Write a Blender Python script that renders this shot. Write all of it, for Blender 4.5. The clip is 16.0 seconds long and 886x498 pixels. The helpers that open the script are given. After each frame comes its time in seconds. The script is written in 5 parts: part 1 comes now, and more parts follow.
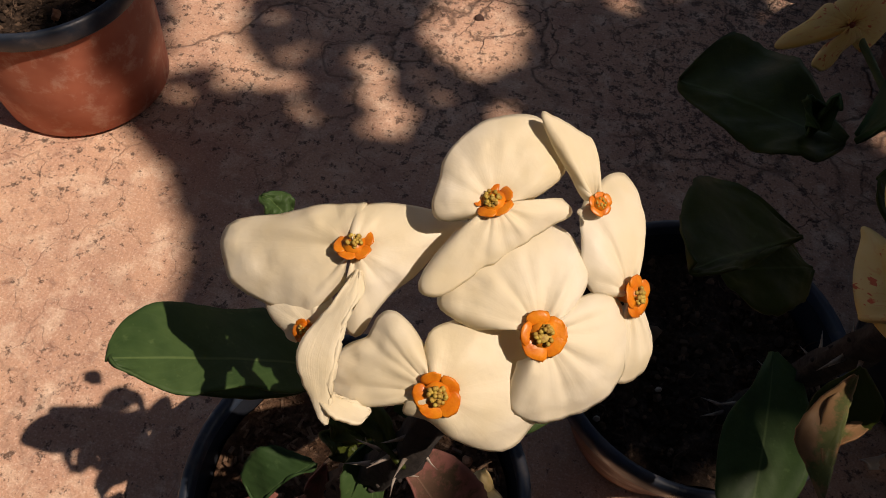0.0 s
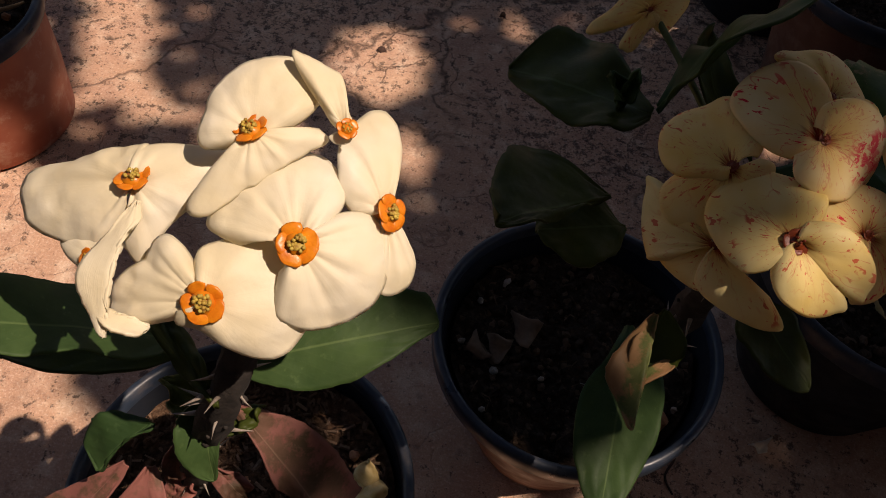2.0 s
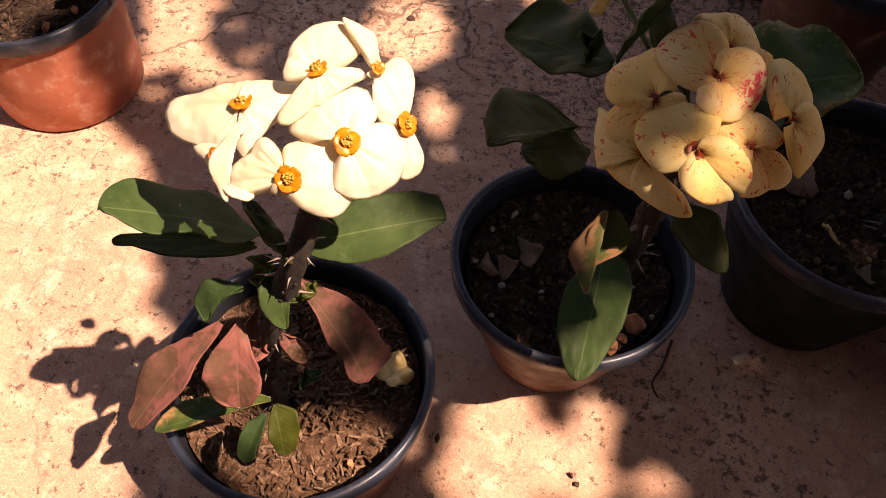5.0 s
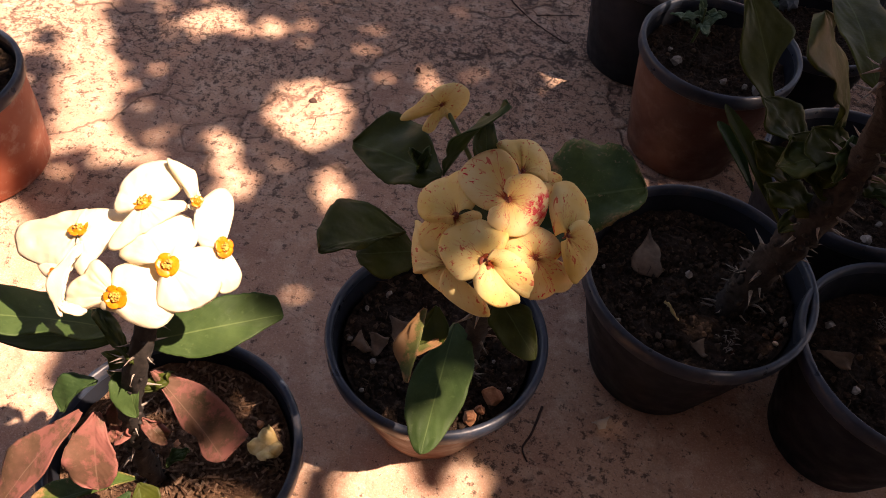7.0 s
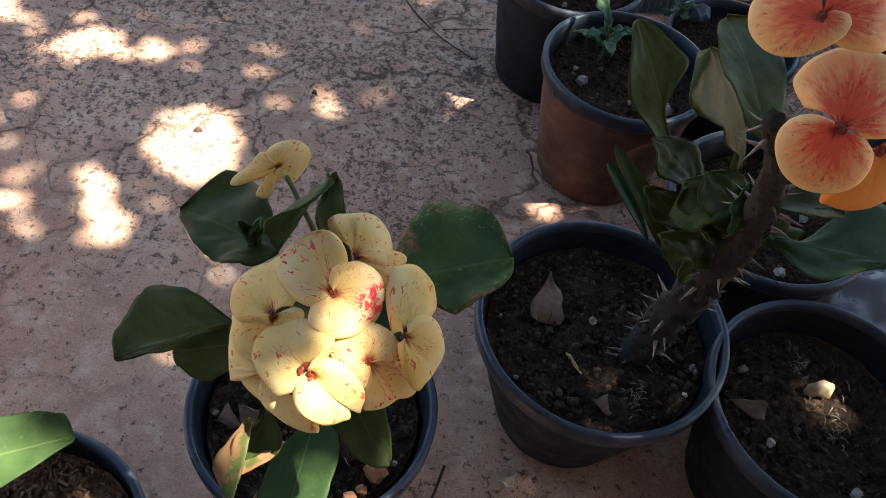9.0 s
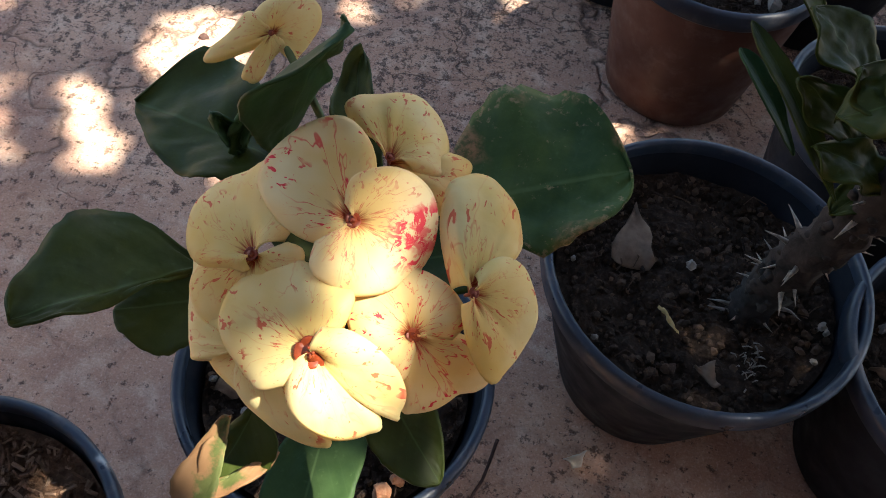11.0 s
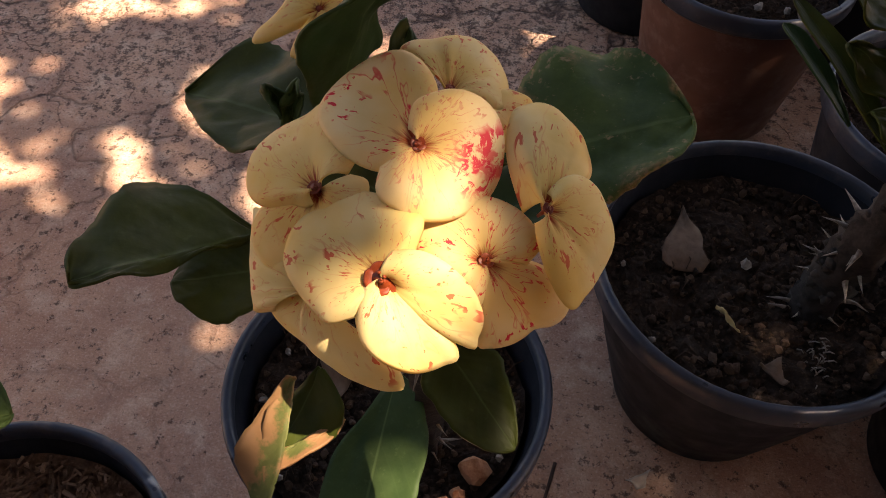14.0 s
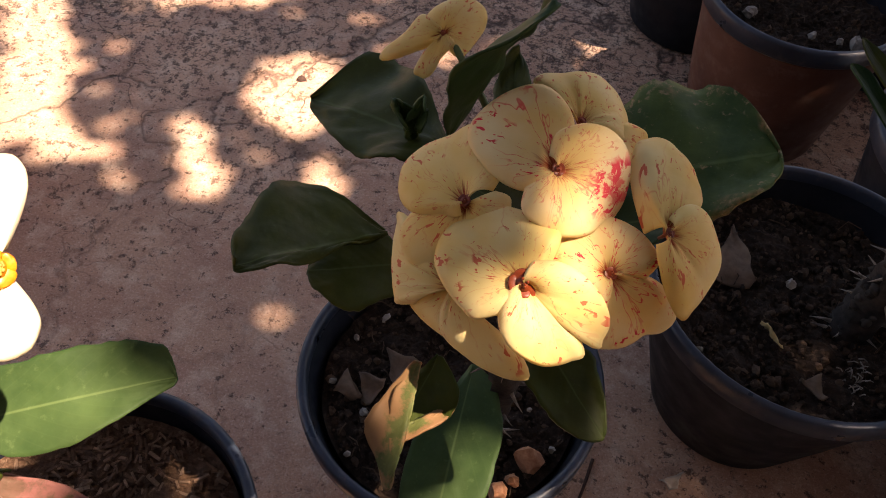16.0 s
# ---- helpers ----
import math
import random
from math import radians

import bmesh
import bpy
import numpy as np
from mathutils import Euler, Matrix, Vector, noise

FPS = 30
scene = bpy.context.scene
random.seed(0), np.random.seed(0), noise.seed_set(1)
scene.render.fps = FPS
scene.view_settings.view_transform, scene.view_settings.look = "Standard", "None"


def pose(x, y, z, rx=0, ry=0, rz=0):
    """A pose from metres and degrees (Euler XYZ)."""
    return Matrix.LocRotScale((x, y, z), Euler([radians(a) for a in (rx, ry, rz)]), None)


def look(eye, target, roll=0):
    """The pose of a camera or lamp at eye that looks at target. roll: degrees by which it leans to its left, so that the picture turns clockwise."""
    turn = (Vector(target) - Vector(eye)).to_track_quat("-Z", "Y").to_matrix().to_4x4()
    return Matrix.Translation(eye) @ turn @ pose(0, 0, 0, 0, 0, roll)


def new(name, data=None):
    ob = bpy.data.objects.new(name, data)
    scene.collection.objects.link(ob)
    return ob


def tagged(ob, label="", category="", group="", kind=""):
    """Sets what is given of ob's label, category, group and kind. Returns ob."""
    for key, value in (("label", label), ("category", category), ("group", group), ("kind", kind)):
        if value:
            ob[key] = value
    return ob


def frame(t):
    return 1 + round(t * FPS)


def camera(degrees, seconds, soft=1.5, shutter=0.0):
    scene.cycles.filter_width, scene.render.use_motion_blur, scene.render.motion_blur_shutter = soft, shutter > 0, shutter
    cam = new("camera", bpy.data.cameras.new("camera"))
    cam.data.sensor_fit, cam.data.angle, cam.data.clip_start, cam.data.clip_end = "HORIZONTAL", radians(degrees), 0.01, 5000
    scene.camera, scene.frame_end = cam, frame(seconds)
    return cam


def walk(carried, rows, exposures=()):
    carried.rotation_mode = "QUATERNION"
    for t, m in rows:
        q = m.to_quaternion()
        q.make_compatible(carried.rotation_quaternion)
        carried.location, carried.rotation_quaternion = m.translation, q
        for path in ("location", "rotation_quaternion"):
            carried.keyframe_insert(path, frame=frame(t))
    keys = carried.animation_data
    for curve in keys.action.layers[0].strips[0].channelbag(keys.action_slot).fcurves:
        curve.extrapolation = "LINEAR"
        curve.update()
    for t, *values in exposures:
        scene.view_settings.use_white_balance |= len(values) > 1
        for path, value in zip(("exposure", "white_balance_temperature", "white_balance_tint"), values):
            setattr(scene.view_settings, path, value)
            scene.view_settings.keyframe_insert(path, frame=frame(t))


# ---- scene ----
cam = camera(59.1, 16.0, soft=0.95)
# seconds, eye x y z, yaw, pitch, roll
ROWS = [
    (0.0, 0.1547, 0.1019, 0.4490, 12.82, -58.46, 4.02),
    (0.5, 0.1618, 0.0965, 0.4462, 11.44, -57.78, 5.32),
    (1.0, 0.1763, 0.0923, 0.4428, 12.49, -56.89, 3.63),
    (1.5, 0.1885, 0.0866, 0.4448, 10.61, -55.56, 4.03),
    (2.0, 0.1959, 0.0828, 0.4506, 7.36, -54.45, 5.83),
    (2.5, 0.2011, 0.0816, 0.4577, 6.65, -53.71, 7.00),
    (3.0, 0.2023, 0.0809, 0.4594, 7.86, -53.58, 5.78),
    (3.5, 0.1985, 0.0766, 0.4586, 10.11, -54.74, 3.19),
    (3.7, 0.1903, 0.0648, 0.4611, 11.66, -55.19, 2.32),
    (5.8, 0.2437, 0.0184, 0.5215, 11.19, -56.91, 2.29),
    (6.0, 0.2491, 0.0201, 0.5218, 11.03, -56.65, 2.30),
    (6.5, 0.2547, 0.0214, 0.5339, 9.74, -55.42, 3.06),
    (7.0, 0.2638, 0.0237, 0.5531, 5.40, -52.82, 7.03),
    (7.5, 0.2785, 0.0175, 0.5854, 1.64, -49.10, 9.96),
    (8.0, 0.2907, 0.0260, 0.5877, -0.55, -48.48, 11.05),
    (8.2, 0.2979, 0.0394, 0.5804, -0.07, -49.11, 10.21),
    (10.3, 0.3014, 0.1338, 0.4723, -0.42, -56.01, 9.27),
    (10.5, 0.2986, 0.1361, 0.4633, 0.87, -56.26, 8.72),
    (11.0, 0.2903, 0.1483, 0.4443, 2.68, -57.19, 7.38),
    (11.5, 0.2854, 0.1517, 0.4305, 3.98, -56.24, 6.15),
    (12.0, 0.2876, 0.1478, 0.4253, 4.35, -53.06, 4.58),
    (12.5, 0.2886, 0.1396, 0.4231, 6.58, -51.38, 1.16),
    (13.0, 0.2901, 0.1300, 0.4210, 6.60, -51.58, 0.55),
    (13.5, 0.2872, 0.1277, 0.4212, 7.14, -52.07, 0.56),
    (14.0, 0.2863, 0.1274, 0.4226, 7.14, -52.26, 0.77),
    (14.5, 0.2854, 0.1226, 0.4227, 8.01, -52.84, 0.50),
    (15.0, 0.2747, 0.1163, 0.4274, 8.32, -53.42, 1.78),
    (15.5, 0.2671, 0.1130, 0.4365, 8.07, -52.94, 3.06),
    (16.0, 0.2613, 0.1106, 0.4432, 8.56, -52.74, 3.40),
]
# seconds, stops, kelvin, tint
LOOK = [(0.0, 0.12, 7350, 20), (0.5, -0.03, 7550, 22), (1.0, 0.12, 7450, 21), (1.5, -0.03, 7650, 23), (2.0, 0.22, 7500, 22), (2.5, 0.17, 7600, 23), (3.5, 0.67, 7800, 25), (6.0, 1.53, 9400, 44), (7.0, 1.76, 8550, 33), (8.0, 2.4, 7300, 15), (10.5, 2.8, 6250, 6), (11.5, 2.38, 6750, 12), (12.0, 2.0, 7050, 15), (12.5, 1.72, 7350, 17), (13.0, 2.35, 6950, 16), (13.5, 2.28, 8000, 23), (14.0, 2.3, 8400, 25), (14.5, 1.97, 8750, 28), (15.0, 1.72, 8400, 27), (15.5, 2.07, 8200, 26), (16.0, 2.12, 8000, 25)]
walk(cam, [(t, pose(x, y, z, 90 + pitch, 0, yaw) @ pose(0, 0, 0, 0, 0, roll)) for t, x, y, z, yaw, pitch, roll in ROWS], LOOK)

# ---- light ----
TO_SUN = Vector((0.60, -0.08, 1.0)).normalized()
world = bpy.data.worlds.new("sky")
scene.world = world
world.use_nodes = True
wn = world.node_tree.nodes
sky = wn.new("ShaderNodeTexSky")
sky.sky_type = "NISHITA"
sky.sun_disc = False
sky.sun_elevation = math.asin(TO_SUN.z)
sky.sun_rotation = math.atan2(TO_SUN.x, TO_SUN.y)
wn["Background"].inputs["Strength"].default_value = 0.062
world.node_tree.links.new(sky.outputs[0], wn["Background"].inputs["Color"])
sun = new("sun", bpy.data.lights.new("sun", "SUN"))
sun.data.energy = 4.2
sun.data.angle = radians(0.55)
sun.data.color = (1.0, 0.93, 0.82)
sun.matrix_world = look(TO_SUN * 10, (0, 0, 0))


# ---- materials ----
class Mat:
    """A node material with short ways to add nodes."""

    def __init__(self, name, rough=0.6, metal=0.0, spec=0.5):
        self.m = bpy.data.materials.new(name)
        self.m.use_nodes = True
        self.t = self.m.node_tree
        self.p = self.t.nodes["Principled BSDF"]
        self.p.inputs["Roughness"].default_value = rough
        self.p.inputs["Metallic"].default_value = metal
        self.p.inputs["Specular IOR Level"].default_value = spec
        self.coord = self.t.nodes.new("ShaderNodeTexCoord")

    def link(self, a, b):
        self.t.links.new(a, b)

    def node(self, kind, **sockets):
        n = self.t.nodes.new(kind)
        for k, v in sockets.items():
            k = k.replace("_", " ")
            if hasattr(v, "is_output"):
                self.link(v, n.inputs[k])
            else:
                n.inputs[k].default_value = v
        return n

    def noise(self, scale, detail=4, rough=0.55, vec=None, dist=0.0):
        n = self.node("ShaderNodeTexNoise", Scale=scale, Detail=detail, Roughness=rough, Distortion=dist)
        self.link(vec or self.coord.outputs["Object"], n.inputs["Vector"])
        return n.outputs["Fac"]

    def ramp(self, fac, *stops):
        r = self.t.nodes.new("ShaderNodeValToRGB")
        e = r.color_ramp.elements
        while len(e) < len(stops):
            e.new(0.5)
        for k, (at, c) in enumerate(stops):
            e[k].position = at
            e[k].color = (c, c, c, 1) if isinstance(c, (int, float)) else (*c, 1)
        self.link(fac, r.inputs[0])
        return r.outputs[0]

    def mix(self, fac, a, b, how="MIX"):
        n = self.t.nodes.new("ShaderNodeMix")
        n.data_type, n.blend_type = "RGBA", how
        for s, v in ((n.inputs[0], fac), (n.inputs[6], a), (n.inputs[7], b)):
            if hasattr(v, "is_output"):
                self.link(v, s)
            elif isinstance(v, (int, float)):
                s.default_value = v
            else:
                s.default_value = (*v, 1)
        return n.outputs[2]

    def math(self, op, a, b=0.0):
        n = self.t.nodes.new("ShaderNodeMath")
        n.operation = op
        for s, v in zip(n.inputs, (a, b)):
            if hasattr(v, "is_output"):
                self.link(v, s)
            else:
                s.default_value = v
        return n.outputs[0]

    def color(self, c):
        self.link(c, self.p.inputs["Base Color"])
        return self

    def rough(self, c):
        self.link(c, self.p.inputs["Roughness"])
        return self

    def bump(self, h, strength=0.3, dist=0.001):
        b = self.node("ShaderNodeBump", Strength=strength, Distance=dist, Height=h)
        self.link(b.outputs[0], self.p.inputs["Normal"])
        return self

    def random(self):
        return self.t.nodes.new("ShaderNodeObjectInfo").outputs["Random"]

    def leafy(self, amount, tint):
        """Lets light through a thin leaf or petal."""
        tr = self.t.nodes.new("ShaderNodeBsdfTranslucent")
        if hasattr(tint, "is_output"):
            self.link(tint, tr.inputs[0])
        else:
            tr.inputs[0].default_value = (*tint, 1)
        mx = self.t.nodes.new("ShaderNodeMixShader")
        mx.inputs[0].default_value = amount
        self.link(self.p.outputs[0], mx.inputs[1])
        self.link(tr.outputs[0], mx.inputs[2])
        self.link(mx.outputs[0], self.t.nodes["Material Output"].inputs["Surface"])
        return self


def concrete():
    m = Mat("worn_concrete", rough=0.85, spec=0.3)
    broad = m.ramp(m.noise(3.0, 3), (0.3, (0.45, 0.250, 0.162)), (0.7, (0.67, 0.428, 0.290)))
    blot = m.mix(m.ramp(m.noise(14, 5, 0.65), (0.40, 0), (0.68, 0.75)), broad, (0.39, 0.215, 0.156))
    pale = m.mix(m.ramp(m.noise(42, 5, 0.7), (0.50, 0), (0.72, 0.8)), blot, (0.73, 0.55, 0.41))
    stain = m.mix(m.ramp(m.noise(75, 4, 0.6), (0.60, 0), (0.70, 0.6)), pale, (0.21, 0.105, 0.075))
    dense = m.ramp(m.noise(6, 4, 0.6), (0.40, 0.0), (0.62, 0.060))
    place = m.t.nodes.new("ShaderNodeSeparateXYZ")
    m.link(m.coord.outputs["Object"], place.inputs[0])
    dense = m.math("ADD", dense, m.ramp(m.math("MULTIPLY", place.outputs[1], 0.3), (0.105, 0.0), (0.225, 0.058), (0.36, 0.058), (0.8, 0.02)))
    grit = m.mix(m.ramp(m.math("ADD", m.noise(120, 8, 0.72), dense), (0.594, 0), (0.640, 0.80)), stain, (0.055, 0.032, 0.024))
    specks = m.mix(m.ramp(m.math("ADD", m.noise(330, 6, 0.7), dense), (0.63, 0), (0.675, 0.8)), grit, (0.05, 0.03, 0.024))
    specks = m.mix(m.ramp(m.noise(800, 3, 0.7), (0.35, 0.30), (0.5, 0.0)), specks, (0.16, 0.085, 0.06))
    specks = m.mix(m.ramp(m.noise(600, 3, 0.7), (0.52, 0.0), (0.68, 0.45)), specks, (0.80, 0.62, 0.50))
    warp = m.node("ShaderNodeVectorMath")
    warp.operation = "ADD"
    m.link(m.coord.outputs["Object"], warp.inputs[0])
    wob = m.t.nodes.new("ShaderNodeTexNoise")
    wob.inputs["Scale"].default_value, wob.inputs["Detail"].default_value = 18, 6
    m.link(m.coord.outputs["Object"], wob.inputs["Vector"])
    sc = m.node("ShaderNodeVectorMath")
    sc.operation = "SCALE"
    sc.inputs["Scale"].default_value = 0.10
    m.link(wob.outputs["Color"], sc.inputs[0])
    m.link(sc.outputs[0], warp.inputs[1])
    v = m.t.nodes.new("ShaderNodeTexVoronoi")
    v.feature = "DISTANCE_TO_EDGE"
    v.inputs["Scale"].default_value = 5.0
    m.link(warp.outputs[0], v.inputs["Vector"])
    some = m.ramp(m.noise(5, 2), (0.40, 0), (0.48, 1))
    crack = m.math("MULTIPLY", m.ramp(v.outputs["Distance"], (0.0, 1), (0.019, 0)), some)
    fine = m.t.nodes.new("ShaderNodeTexVoronoi")
    fine.feature = "DISTANCE_TO_EDGE"
    fine.inputs["Scale"].default_value = 13.0
    m.link(warp.outputs[0], fine.inputs["Vector"])
    few = m.ramp(m.noise(9, 2, 0.5), (0.46, 0), (0.54, 1))
    crack = m.math("MAXIMUM", crack, m.math("MULTIPLY", m.ramp(fine.outputs["Distance"], (0.0, 0.9), (0.016, 0)), few))
    crack = m.math("MULTIPLY", crack, m.ramp(place.outputs[1], (0.32, 0.25), (0.62, 1)))
    m.color(m.mix(m.math("MULTIPLY", crack, 0.85), specks, (0.06, 0.035, 0.026)))
    h = m.math("ADD", m.math("MULTIPLY", m.noise(160, 5, 0.7), 0.8), m.math("MULTIPLY", m.noise(30, 3), 0.8))
    h = m.math("SUBTRACT", h, m.math("MULTIPLY", crack, 0.8))
    return m.bump(h, 0.9, 0.002).m


def plastic(name, dark, light, rough=0.38, dust=(0.30, 0.22, 0.17), dusty=0.5, spec=0.45):
    m = Mat(name, rough, spec=spec)
    base = m.mix(m.ramp(m.noise(22, 3), (0.35, 0), (0.65, 1)), dark, light)
    base = m.mix(m.ramp(m.noise(70, 5, 0.7), (0.52, 0), (0.75, dusty)), base, dust)
    m.color(base)
    m.rough(m.ramp(m.noise(60, 4), (0.3, rough - 0.08), (0.75, rough + 0.3)))
    return m.bump(m.noise(220, 3), 0.12, 0.0005).m


def soil_mat(name, a, b, c):
    m = Mat(name, 0.95, spec=0.15)
    n = m.ramp(m.noise(260, 4, 0.7), (0.35, a), (0.55, b), (0.72, c))
    g = m.t.nodes.new("ShaderNodeNewGeometry").outputs["Random Per Island"]
    m.color(m.mix(0.55, n, m.ramp(g, (0.0, a), (0.55, b), (1.0, c))))
    return m.bump(m.noise(420, 6, 0.75), 1.0, 0.002).m


def leaf_mat(name, deep, mid, rib, spots=None, rough=0.48, spot_size=90, spot_from=0.52, rust=0.0):
    m = Mat(name, rough, spec=0.16)
    uv = m.t.nodes.new("ShaderNodeSeparateXYZ")
    m.link(m.coord.outputs["UV"], uv.inputs[0])
    across = m.math("ABSOLUTE", uv.outputs[1])
    c = m.mix(m.ramp(m.math("ADD", m.math("MULTIPLY", m.noise(40, 3), 0.6), m.math("MULTIPLY", m.noise(130, 4, 0.65), 0.4)), (0.38, 0), (0.62, 1)), deep, mid)
    side = m.math("SINE", m.math("MULTIPLY", m.math("SUBTRACT", uv.outputs[0], m.math("MULTIPLY", across, 0.35)), 60.0))
    c = m.mix(m.math("MULTIPLY", m.ramp(side, (0.9, 0), (1.0, 1)), 0.04), c, rib)
    c = m.mix(m.ramp(across, (0.012, 0.45), (0.04, 0)), c, rib)
    c = m.mix(m.ramp(m.noise(330, 3, 0.6), (0.62, 0), (0.72, 0.25)), c, rib)
    if spots:
        edge = m.ramp(across, (0.55, 0), (1.0, 0.10))
        c = m.mix(m.ramp(m.math("ADD", m.noise(spot_size, 5, 0.7), edge), (spot_from, 0), (spot_from + 0.10, 0.8)), c, spots)
    if rust:
        burn = m.ramp(m.math("ADD", m.noise(42, 2, 0.5), m.ramp(across, (0.4, 0), (1.0, 0.09))), (0.60, 0), (0.70, 1))
        c = m.mix(m.math("MULTIPLY", burn, m.ramp(m.noise(420, 4, 0.7), (0.40, 0.15), (0.60, rust))), c, (0.36, 0.19, 0.10))
    var = m.mix(m.random(), (0.75, 0.82, 0.78), (1.15, 1.1, 1.0))
    c = m.mix(1.0, c, var, "MULTIPLY")
    m.color(c)
    m.rough(m.ramp(m.noise(60, 4), (0.3, rough - 0.08), (0.7, rough + 0.15)))
    m.bump(m.math("ADD", m.math("MULTIPLY", side, 0.05), m.noise(120, 4)), 0.35, 0.0009)
    return m.leafy(0.15, m.mix(0.5, c, (0.12, 0.20, 0.04))).m


def petal_mat(name, tone, pale, vein, veins=0.0, strokes=0.0, blots=0.0, heart=None, reach=0.3, edge=None, blush=None):
    """Thin petals: veins fan out and branch from the heart, with short strokes and ragged blotches of the vein's colour."""
    m = Mat(name, 0.5, spec=0.25)
    uv = m.t.nodes.new("ShaderNodeSeparateXYZ")
    m.link(m.coord.outputs["UV"], uv.inputs[0])
    d, ang = uv.outputs[0], uv.outputs[1]
    rnd = m.math("MULTIPLY", m.random(), 40.0)

    def radial(fine, length):
        v = m.t.nodes.new("ShaderNodeCombineXYZ")
        m.link(m.math("MULTIPLY", ang, fine), v.inputs[0])
        m.link(m.math("MULTIPLY", d, length), v.inputs[1])
        m.link(rnd, v.inputs[2])
        return v.outputs[0]

    c = m.mix(m.ramp(m.noise(45, 3), (0.35, 0), (0.65, 1)), tone, pale)
    # tone deepens towards the heart: petal colour plus light bouncing between petals, painted in
    c = m.mix(m.ramp(d, (0.08, 0.8), (0.75, 0)), c, tone)
    fan = m.noise(1.0, 3, 0.6, radial(26, 1.2))
    c = m.mix(m.math("MULTIPLY", m.ramp(fan, (0.55, 0), (0.75, 1)), 0.14), c, tone)
    if blush:
        wob = m.math("MULTIPLY", m.math("SUBTRACT", m.noise(1.0, 5, 0.7, radial(22, 2.6)), 0.5), 1.5)
        c = m.mix(m.ramp(m.math("ADD", d, wob), (0.40, 0.95), (0.88, 0)), c, blush)
    if veins:
        line = m.math("ABSOLUTE", m.math("SUBTRACT", m.noise(1.0, 3, 0.6, radial(8, 1.1), 0.25), 0.5))
        near = m.ramp(m.math("ADD", d, m.math("MULTIPLY", m.math("SUBTRACT", m.noise(1.0, 2, 0.5, radial(5, 1.5)), 0.5), 1.3)), (0.45, 1), (1.0, 0))
        c = m.mix(m.math("MULTIPLY", m.math("MULTIPLY", m.ramp(line, (0.003, 1), (0.013, 0)), near), veins), c, vein)
    if strokes:
        s = m.noise(1.0, 2, 0.55, radial(34, 7.0), 0.6)
        gate = m.ramp(m.noise(1.0, 2, 0.5, radial(4.5, 3.2)), (0.50, 0), (0.58, 1))
        c = m.mix(m.math("MULTIPLY", m.math("MULTIPLY", m.ramp(s, (0.595, 0), (0.625, 1)), gate), strokes), c, vein)
        dot = m.noise(1.0, 3, 0.6, radial(22, 13.0), 0.8)
        c = m.mix(m.math("MULTIPLY", m.ramp(dot, (0.69, 0), (0.71, 1)), strokes), c, vein)
    if blots:
        ragged = m.ramp(m.noise(1.0, 6, 0.72, radial(9.0, 6.0), 1.1), (0.495, 0), (0.53, 1))
        wide = m.math("ADD", m.math("ABSOLUTE", m.math("ADD", ang, 0.02)), m.math("MULTIPLY", m.math("SUBTRACT", m.noise(1.0, 3, 0.6, radial(5, 3)), 0.5), 0.35))
        patch = m.math("MULTIPLY", ragged, m.math("MULTIPLY", m.ramp(wide, (0.11, 1), (0.17, 0)), m.ramp(d, (0.30, 0), (0.55, 1))))
        streak = m.math("MULTIPLY", m.ramp(wide, (0.012, 1), (0.04, 0)), m.ramp(m.noise(1.0, 4, 0.7, radial(16, 4.0)), (0.42, 0), (0.50, 0.8)))
        c = m.mix(m.math("MULTIPLY", m.math("MAXIMUM", patch, streak), blots), c, (0.80, 0.075, 0.10))
    if heart:
        wob = m.math("MULTIPLY", m.math("SUBTRACT", m.noise(1.0, 4, 0.6, radial(22, 2.4)), 0.5), 0.45)
        c = m.mix(m.ramp(m.math("ADD", d, wob), (reach * 0.35, 1), (reach, 0)), c, heart)
    if edge:
        c = m.mix(m.ramp(d, (0.84, 0), (0.98, 0.8)), c, edge)
    m.color(c)
    m.bump(m.math("ADD", m.math("MULTIPLY", fan, 0.22), m.math("ADD", m.noise(110, 3), m.math("MULTIPLY", m.noise(420, 3), 0.35))), 0.34 if vein is None else 0.22, 0.0009)
    return m.leafy(0.30, c).m


def plain(name, dark, light, rough=0.6, scale=200, bump=0.3):
    m = Mat(name, rough, spec=0.35)
    m.color(m.mix(m.ramp(m.noise(scale, 4, 0.65), (0.3, 0), (0.7, 1)), dark, light))
    return m.bump(m.noise(scale * 1.7, 4), bump, 0.0008).m


ground_mat = concrete()
black_plastic = plastic("black_plastic", (0.008, 0.009, 0.012), (0.015, 0.018, 0.025), 0.5, dusty=0.04, spec=0.22)
rim_plastic = plastic("rim_plastic", (0.011, 0.016, 0.026), (0.026, 0.037, 0.057), 0.32, dusty=0.2)
brown_plastic = plastic("brown_plastic", (0.085, 0.030, 0.018), (0.135, 0.055, 0.033), 0.5, dusty=0.3)
red_plastic = plastic("terracotta_plastic", (0.34, 0.090, 0.05), (0.47, 0.15, 0.085), 0.6, (0.58, 0.36, 0.27), 0.85)
dark_soil = soil_mat("dark_soil", (0.015, 0.010, 0.007), (0.055, 0.035, 0.024), (0.21, 0.135, 0.09))
coir_soil = soil_mat("coir_soil", (0.035, 0.018, 0.010), (0.18, 0.10, 0.06), (0.42, 0.28, 0.19))
perlite = plain("perlite", (0.20, 0.17, 0.14), (0.45, 0.40, 0.34), 0.9)
brick_chip = plain("brick_chip", (0.34, 0.13, 0.06), (0.56, 0.28, 0.15), 0.9, 300, 0.8)
bark = plain("spiny_bark", (0.010, 0.008, 0.007), (0.045, 0.035, 0.029), 0.9, 150, 0.9)
